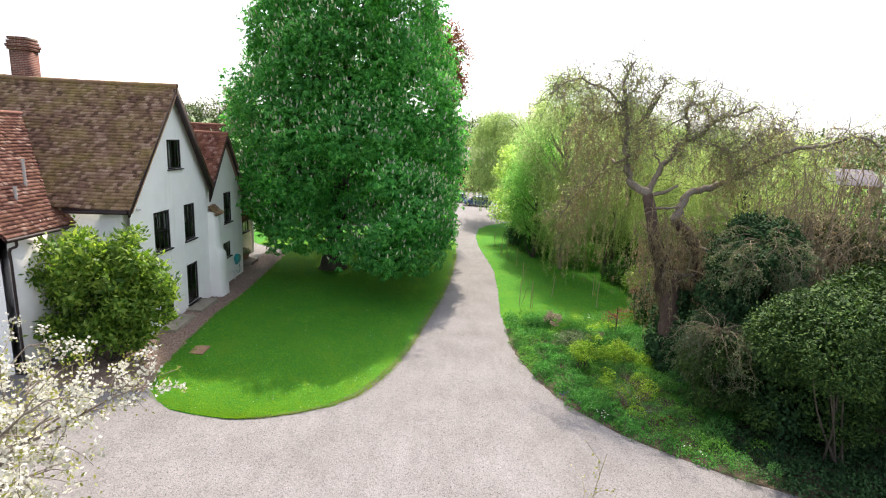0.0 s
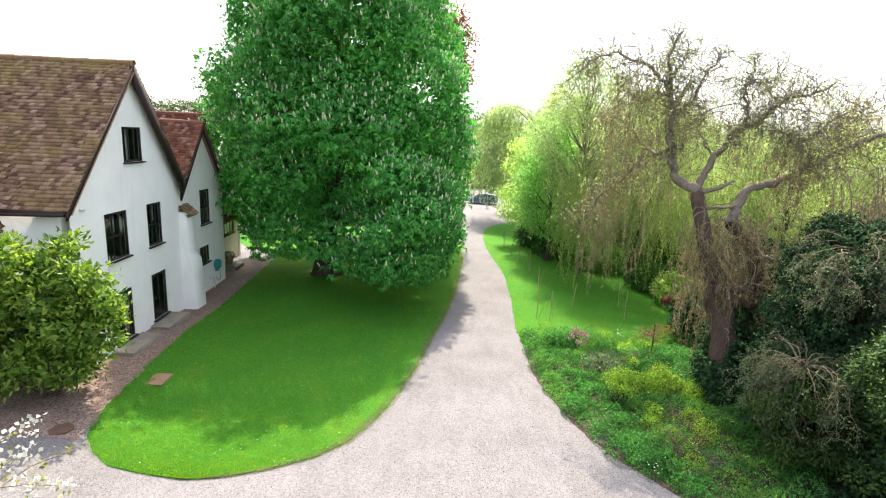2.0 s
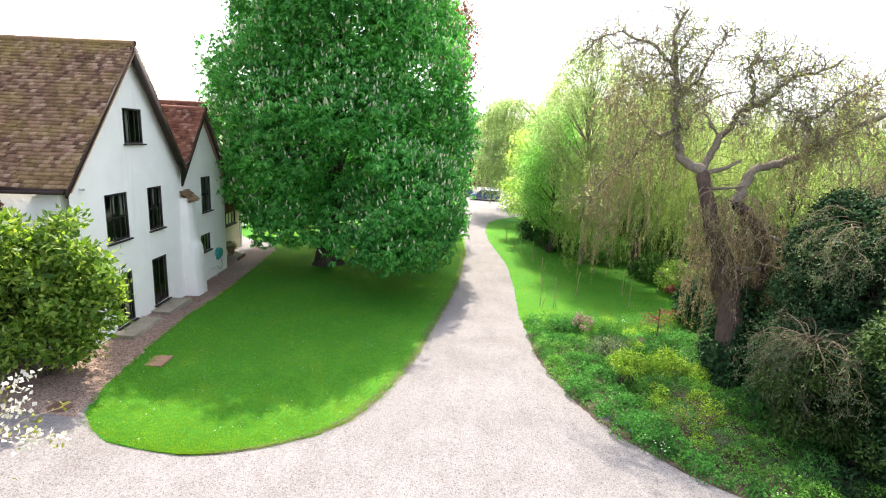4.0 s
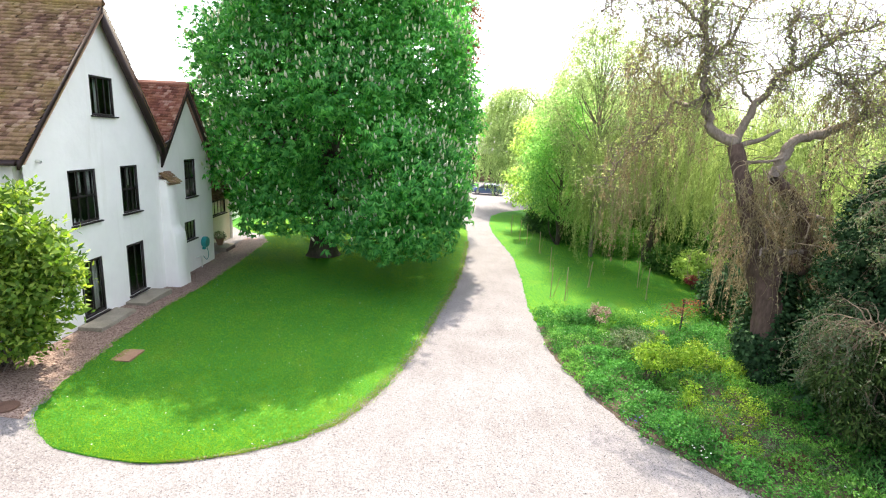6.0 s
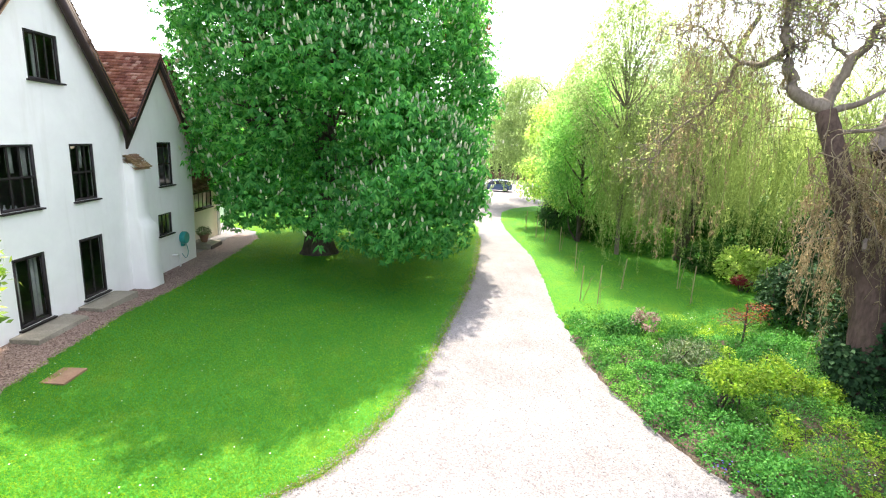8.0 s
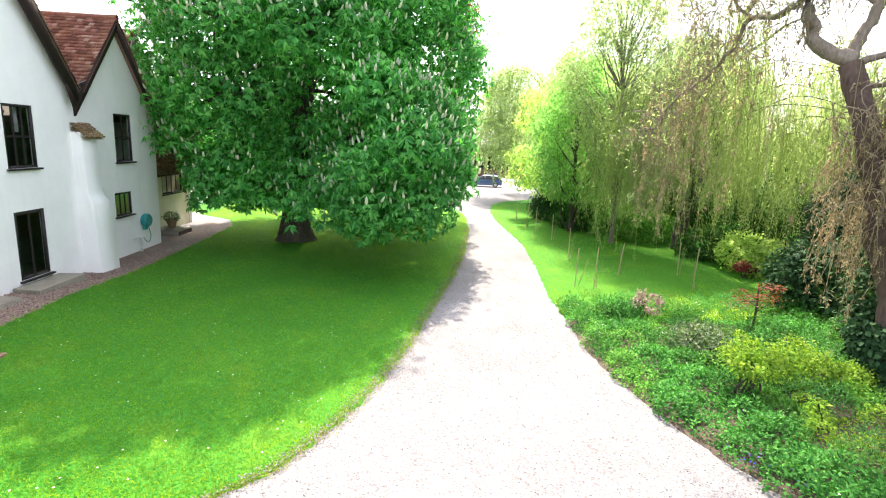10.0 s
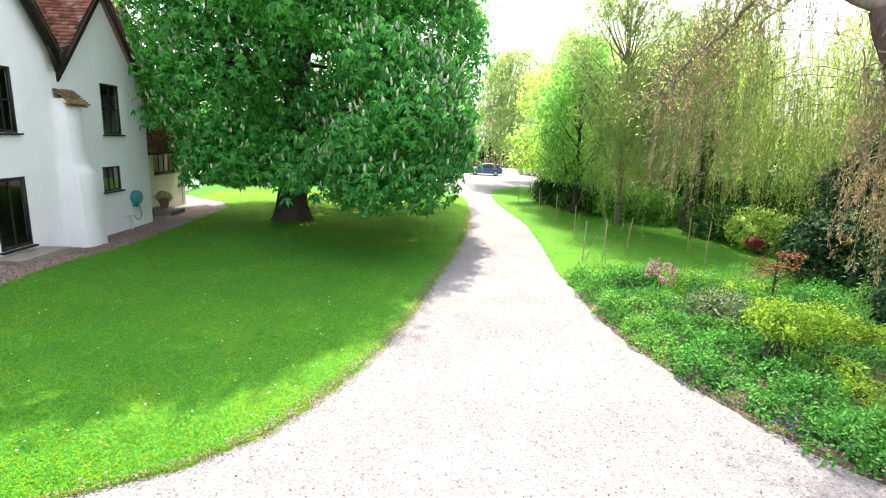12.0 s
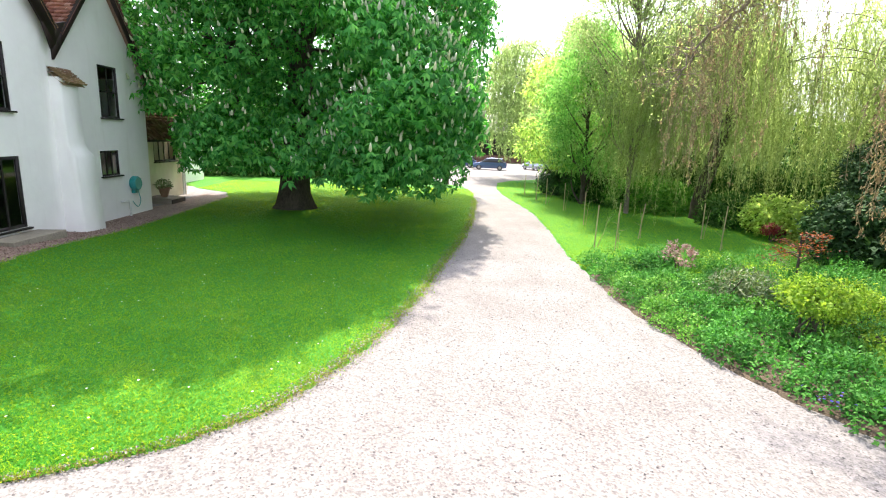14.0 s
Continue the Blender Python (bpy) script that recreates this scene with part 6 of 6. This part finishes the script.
SPECIES = (
    # material, label, leaf length and width, mound size and height, leaves to a square metre
    ("border_plants", M_BED1, "dense dark green leafy perennials in the border", 0.075, 0.042, 0.5, 1.0, 430.0),
    ("border_plants", M_BED2, "fresh green leafy perennials in the border", 0.07, 0.036, 0.46, 0.95, 470.0),
    ("border_plants", M_FERN, "feathery mid-green plants in the border", 0.1, 0.022, 0.5, 1.05, 470.0),
    ("border_plants", M_GREYGREEN, "grey-green low plants in the border", 0.075, 0.022, 0.34, 0.9, 500.0),
    ("border_plants", M_LIME, "yellow-green low plants in the border", 0.062, 0.036, 0.34, 0.9, 470.0),
    # dark leaf colour stands in for the deep shade under the laurel
    ("ground_ivy", M_IVY, "dark ivy covering the ground under the laurel", 0.09, 0.06, 0.42, 0.6, 330.0),
)
soups = [Soup() for _ in SPECIES]
spots = []
tries = 0
while len(spots) < 1300 and tries < 40000:
    tries += 1
    y = 9.6 + 16.4 * rng.random()
    x = float(np.interp(y, BED_Y, BED_X)) + 0.18 + 9.5 * rng.random() ** 1.2
    if not in_bed(x, y) or x > 31 or noise.noise((x * 0.55, y * 0.55, 3.0)) > 0.62 or math.hypot(x - 20.7, y - 15.67) < 0.42 or math.hypot(x - 19.4, y - 16.6) < 0.25:
        continue
    near_edge = x - float(np.interp(y, BED_Y, BED_X)) < 0.6
    gap = 0.34 if near_edge else 0.55
    if any((x - a) ** 2 + (y - b) ** 2 < gap * gap for a, b in spots[-400:]):
        continue
    spots.append((x, y))
    pick = noise.noise((x * 0.42, y * 0.42, 7.0)) + 0.16 * rng.normal()
    kind_ = 0 if pick < -0.1 else 1 if pick < 0.16 else 2 if pick < 0.42 else 3 if pick < 0.54 else 4
    # the shaded corner gets the dark leaves, so its shade is partly colour
    if x > 20.9 + 0.35 * (y - 9.6) + 0.8 * rng.normal() and y < 17.5:
        kind_ = 5
    _, _, _, ll, lw, size, tall, dens = SPECIES[kind_]
    r = size * (0.6 + 0.65 * rng.random()) * (0.65 if near_edge else 1.0)
    h = r * tall * (0.55 + 1.0 * rng.random()) + 0.3 * max(0.0, noise.noise((x * 0.6, y * 0.6, 1.0)))
    d = sphere_dirs(int(2 * np.pi * r * r * dens) + 12)
    d[:, 2] = np.abs(d[:, 2])
    P = np.array([x, y, 0.03]) + d * np.array([r, r, h]) * (1 + 0.11 * rng.normal(size=(len(d), 1)))
    P[:, 2] = np.maximum(P[:, 2], 0.05)
    leafy(soups[kind_], P, d, ll * (0.8 + 0.5 * rng.random()), lw, 0.15, 0.6)
for so, (nm, mat_, lab, *_) in zip(soups, SPECIES):
    tagged(soup_part(nm, so, mat_), lab, "plants", "", "stuff")


def flecks(name, material, label, places, count, size):
    """Small flowers that stand over the leaves at some places of the border."""
    s = Soup()
    for x, y in places:
        m = int(rng.integers(3, count))
        p = np.stack([x + 0.12 * rng.normal(size=m), y + 0.12 * rng.normal(size=m), 0.22 + 0.12 * rng.random(m)], 1)
        s.leaves(p, sphere_dirs(m) * np.array([1, 1, 0.2]), np.array([0, 0, 1.0]) + 0.4 * rng.normal(size=(m, 3)), size, size * 0.85)
    tagged(soup_part(name, s, material), label, "flowers", "", "stuff")


flecks("white_flowers", M_PETAL, "small white flowers in the border", [spots[i] for i in rng.integers(0, len(spots), 46)], 9, 0.05)
flecks("blue_flowers", M_BLUE, "small blue flowers at the border's edge", [(17.2, 17.3), (17.4, 17.1), (17.9, 16.7)], 16, 0.05)


# hedges and woods far off
def far_belt(name, line, height, depth, material, label, count, size, leaf, cover=1.5):
    s = Soup()
    pts = curve(line, count)
    lobes = []
    for p in pts:
        h = height * (0.6 + 0.6 * rng.random())
        for q in range(3):
            r = size * (0.7 + 0.6 * rng.random())
            lobes.append((p[0] + depth * rng.normal(), p[1] + depth * rng.normal(), p[2] + h * (q + 0.6) / 3.2, r, r, r * 0.8))
    P, N = lobed(lobes, cover / (leaf * leaf * 0.3), 0.8, 0.15)
    leafy(s, P, N, leaf, leaf * 0.6)
    ob = soup_part(name, s, material)
    return tagged(ob, label, "trees", "", "stuff")


far_belt("garden_hedge", [(-9, 51, 0), (-2, 53, 0), (5, 56, 0), (9.5, 60, 0)], 2.6, 0.5, M_HEDGE, "dark mixed garden hedge beyond the lawn", 44, 1.1, 0.28, 1.2)
far_belt("tree_belt", [(-60, 80, 0), (-24, 84, 0), (-4, 92, 0), (10, 98, 0), (14, 112, 0)], 3.8, 1.6, M_HEDGE, "belt of garden trees behind the house", 40, 2.6, 0.75, 0.9)
far_belt("tree_belt", [(12, 122, 0), (26, 118, 0), (40, 96, 0), (48, 78, 0)], 9.0, 1.6, M_HEDGE, "belt of trees behind the yard", 40, 2.6, 0.75, 0.9)
far_belt("tree_belt", [(38, 62, 0), (44, 48, 0), (48, 36, 0), (46, 22, 0), (40, 8, 0)], 6.2, 1.4, M_HEDGE, "belt of bushes along the far side of the garden", 44, 1.8, 0.5, 0.9)
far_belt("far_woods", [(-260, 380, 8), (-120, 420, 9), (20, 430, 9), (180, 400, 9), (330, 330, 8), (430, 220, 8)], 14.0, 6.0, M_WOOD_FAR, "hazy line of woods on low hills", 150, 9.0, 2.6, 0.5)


# ---- the yard at the end of the drive ----
def car(x, y, turn, paint, label):
    t = thing("car", (x, y, 0), label, "car", "parked cars")
    m = pose(x, y, 0, 0, 0, turn)

    def loft(sections):
        bm = bmesh.new()
        rings = []
        for (px, w, z0, z1, tw) in sections:
            rings.append([bm.verts.new(m @ Vector(v)) for v in ((px, -w, z0), (px, -w * 1.03, (z0 + z1) / 2), (px, -tw, z1), (px, tw, z1), (px, w * 1.03, (z0 + z1) / 2), (px, w, z0))])
        for a, b in zip(rings, rings[1:]):
            for i in range(6):
                bm.faces.new((a[i], a[(i + 1) % 6], b[(i + 1) % 6], b[i]))
        bm.faces.new(rings[0][::-1])
        bm.faces.new(rings[-1])
        bmesh.ops.recalc_face_normals(bm, faces=bm.faces)
        return bm

    part("body", loft([(-2.15, 0.72, 0.42, 0.75, 0.66), (-2.1, 0.82, 0.3, 0.95, 0.74), (-1.4, 0.87, 0.24, 0.98, 0.8), (0.6, 0.88, 0.22, 0.97, 0.82), (1.5, 0.86, 0.24, 0.88, 0.76), (2.05, 0.78, 0.3, 0.74, 0.66), (2.15, 0.66, 0.38, 0.6, 0.58)]), paint, t, "", 0.03)
    cab = part("cabin_glass", loft([(-2.0, 0.78, 0.93, 1.0, 0.72), (-1.55, 0.77, 0.93, 1.42, 0.6), (-0.3, 0.79, 0.93, 1.5, 0.62), (0.45, 0.79, 0.93, 1.42, 0.6), (1.2, 0.76, 0.9, 0.95, 0.7)]), M_DARKGLASS, t)
    part("roof", loft([(-1.6, 0.62, 1.4, 1.45, 0.58), (-0.3, 0.64, 1.47, 1.53, 0.58), (0.42, 0.62, 1.39, 1.44, 0.56)]), paint, t)
    for px in (-1.3, 1.32):
        for side in (-1, 1):
            bm = lathe_bm([(0.0, -0.1), (0.28, -0.1), (0.32, -0.06), (0.32, 0.06), (0.28, 0.1), (0.0, 0.1)], (0, 0, 0), 20)
            bmesh.ops.rotate(bm, verts=bm.verts, matrix=Matrix.Rotation(radians(90), 3, "X"))
            bmesh.ops.transform(bm, matrix=m @ Matrix.Translation((px, side * 0.8, 0.32)), verts=bm.verts)
            w = part("wheel", bm, M_BLACKPL, t)
            bm = lathe_bm([(0.0, -0.11), (0.19, -0.11), (0.2, 0.11), (0.0, 0.11)], (0, 0, 0), 12)
            bmesh.ops.rotate(bm, verts=bm.verts, matrix=Matrix.Rotation(radians(90), 3, "X"))
            bmesh.ops.transform(bm, matrix=m @ Matrix.Translation((px, side * 0.805, 0.32)), verts=bm.verts)
            part("rim", bm, M_ALLOY, w)
    for side in (-1, 1):
        bm = box_bm((-2.16, side * 0.62 - 0.1, 0.72), (-2.06, side * 0.62 + 0.1, 0.88))
        bmesh.ops.transform(bm, matrix=m, verts=bm.verts)
        part("tail_lamp", bm, M_LAMP, t)


car(20.0, 75.5, 172, M_CAR, "dark blue hatchback parked in the gravel yard")
car(16.6, 79.5, 170, M_CAR, "dark car parked by the barn")
car(26.8, 79.0, 120, M_SILVER, "silver grey car parked behind the blue one")


def barn():
    t = thing("barn", (20, 101, 0), "black weatherboarded barn on a red brick plinth", "barn")
    part("plinth", box_bm((14.0, 100.0, -0.1), (30.0, 108.0, 1.2)), M_BRICK, t)
    s = Soup()
    for r in range(20):
        z = 1.2 + 0.2 * r
        s.put([(14.0, 99.99, z), (30.0, 99.99, z), (30.0, 99.93, z), (14.0, 99.93, z), (14.0, 99.97, z + 0.21), (30.0, 99.97, z + 0.21)], [(0, 1, 2, 3), (3, 2, 5, 4)])
    s.box((14.0, 99.99, 1.2), (30.0, 108.0, 5.2))
    soup_part("weatherboards", s, M_BLACK, t)
    s = Soup()
    s.put([(13.6, 99.5, 5.0), (30.4, 99.5, 5.0), (30.4, 104, 8.4), (13.6, 104, 8.4), (13.6, 108.5, 5.0), (30.4, 108.5, 5.0)], [(0, 1, 2, 3), (3, 2, 5, 4)])
    soup_part("roof", s, M_SLATE, t)


barn()
wall_ = part("garden_wall", box_bm((11.0, 84.0, -0.1), (18.2, 84.35, 1.9)), M_BRICK, None, "", 0.02)
tagged(wall_, "low red brick garden wall by the yard", "wall")


def far_house():
    t = thing("far_house", (98, 104, 0), "distant house with a purple-brown tiled roof", "house")
    part("wall", box_bm((90, 100, -0.1), (106, 108, 5.2)), M_BRICK, t)
    s = Soup()
    s.put([(89.5, 99.5, 5.0), (106.5, 99.5, 5.0), (106.5, 104, 8.2), (89.5, 104, 8.2), (89.5, 108.5, 5.0), (106.5, 108.5, 5.0)], [(0, 1, 2, 3), (3, 2, 5, 4)])
    soup_part("roof", s, M_SLATE, t)


far_house()


# ---- grass blades, daisies and loose stones ----
def blades(name, area, count, label, near_edge=None):
    (xa, xb), (ya, yb) = area
    x, y = xa + (xb - xa) * rng.random(count), ya + (yb - ya) * rng.random(count) ** 1.9
    ok = (x > np.interp(y, LAWN_Y, LAWN_L) - 0.1 * np.abs(rng.normal(size=count))) & (x < np.interp(y, LAWN_Y, LAWN_R) + 0.12 * np.abs(rng.normal(size=count)))
    if near_edge is not None:
        ok = x > np.interp(y, SIDE_Y, SIDE_X) - 0.05
    x, y = x[ok], y[ok]
    n = len(x)
    p = np.stack([x, y, ground_z(x, y) + 0.04], 1)
    side = unit(np.stack([np.ones(n), 0.4 * rng.normal(size=n), np.zeros(n)], 1)) * (0.006 + 0.005 * rng.random(n))[:, None]
    tip = p + np.stack([0.025 * rng.normal(size=n), 0.025 * rng.normal(size=n), 0.014 + 0.016 * rng.random(n)], 1)
    s = Soup()
    s.put(np.stack([p - side, p + side, tip], 1).reshape(-1, 3), np.arange(3 * n).reshape(-1, 3))
    return tagged(soup_part(name, s, M_BLADE), label, "grass", "", "stuff")


blades("lawn_grass", ((-2.0, 15.2), (15.2, 48.0)), 470000, "short green grass blades of the lawn")
blades("side_lawn_grass", ((16.2, 28.0), (25.0, 56.0)), 190000, "short green grass blades of the side lawn", True)
n = 170
x, y = 1.5 + 11 * rng.random(n), 15.6 + 14 * rng.random(n) ** 1.3
ok = (x > np.interp(y, LAWN_Y, LAWN_L) + 0.2) & (x < np.interp(y, LAWN_Y, LAWN_R) - 0.3)
x, y = x[ok], y[ok]
s = Soup()
p = np.stack([x, y, ground_z(x, y) + 0.1], 1)
for q in range(3):
    a = 2.1 * q
    s.leaves(p - np.array([math.cos(a), math.sin(a), 0]) * 0.02, np.tile([math.cos(a), math.sin(a), 0.0], (len(p), 1)), np.tile([0, 0, 1.0], (len(p), 1)), 0.036, 0.026)
tagged(soup_part("daisies", s, M_PETAL), "scattered small white daisies in the lawn", "flowers", "", "stuff")


def stones(name, material, x, y, z, size, label):
    n = len(x)
    r = size * (0.5 + 0.9 * rng.random(n))
    d = np.array([(1, 0, 0), (0, 1, 0), (-1, 0, 0), (0, -1, 0), (0, 0, 0.7)], float)
    ang = rng.random(n) * 6.28
    rot = np.stack([np.stack([np.cos(ang), -np.sin(ang), 0 * ang], 1), np.stack([np.sin(ang), np.cos(ang), 0 * ang], 1), np.stack([0 * ang, 0 * ang, 1 + 0 * ang], 1)], 1)
    v = np.einsum("nij,kj->nki", rot, d) * r[:, None, None] * (1 + 0.25 * rng.normal(size=(n, 5, 1)))
    v += np.stack([x, y, z], 1)[:, None]
    f = np.array([(0, 1, 4), (1, 2, 4), (2, 3, 4), (3, 0, 4)])
    s = Soup()
    s.put(v.reshape(-1, 3), (np.arange(n)[:, None, None] * 5 + f[None]).reshape(-1, 3))
    return tagged(soup_part(name, s, material), label, "gravel", "", "stuff")


n = 44000
y = 7.0 + 20.0 * rng.random(n) ** 1.15
x = 2 + 21 * rng.random(n)
lawn = (x > np.interp(y, LAWN_Y, LAWN_L) - 0.05) & (x < np.interp(y, LAWN_Y, LAWN_R) + 0.02) & (y > 15.2)
ok = ~lawn & (x < np.interp(y, BED_Y, BED_X) + 0.05) & (x > 1.6)
x, y = x[ok], y[ok]
stones("loose_gravel", M_PIECE, x, y, ground_z(x, y) + 0.001, 0.015, "loose pale and dark gravel stones on the drive")
n = 6500
y = 15.3 + 26.0 * rng.random(n) ** 1.5
x = np.interp(y, LAWN_Y, LAWN_R) + 0.13 * rng.normal(size=n) + 0.1 * np.array([noise.noise((0.0, v * 1.9, 4.0)) for v in y])
stones("edge_gravel", M_PIECE, x, y, ground_z(x, y) + np.where(x < np.interp(y, LAWN_Y, LAWN_R), 0.036, 0.004), 0.014, "gravel kicked up along the lawn's edge")
n = 15000
y = 15.25 + 26.0 * rng.random(n) ** 1.6
x = np.interp(y, LAWN_Y, LAWN_R) + 0.1 * rng.normal(size=n) - 0.03
p = np.stack([x, y, ground_z(x, y) + 0.02], 1)
s = Soup()
s.leaves(p, np.stack([rng.normal(size=n), rng.normal(size=n), 0.5 + rng.random(n)], 1), sphere_dirs(n), 0.035 + 0.03 * rng.random(n), 0.009)
tagged(soup_part("dry_edge_grass", s, M_STRAW), "short dry yellowed grass along the lawn's edge", "grass", "", "stuff")
n = 6000
y = 18.5 + 13 * rng.random(n)
x = rng.random(n) * (np.interp(y, LAWN_Y, LAWN_L) - 0.02)
stones("strip_pebbles", M_PIECE_BROWN, x, y, ground_z(x, y) + 0.018, 0.022, "loose brown pebbles along the house")

for ob in scene.objects:
    if ob.parent is not None and ob.name.split(".")[0] in FINE:
        ob["kind"] = "stuff"
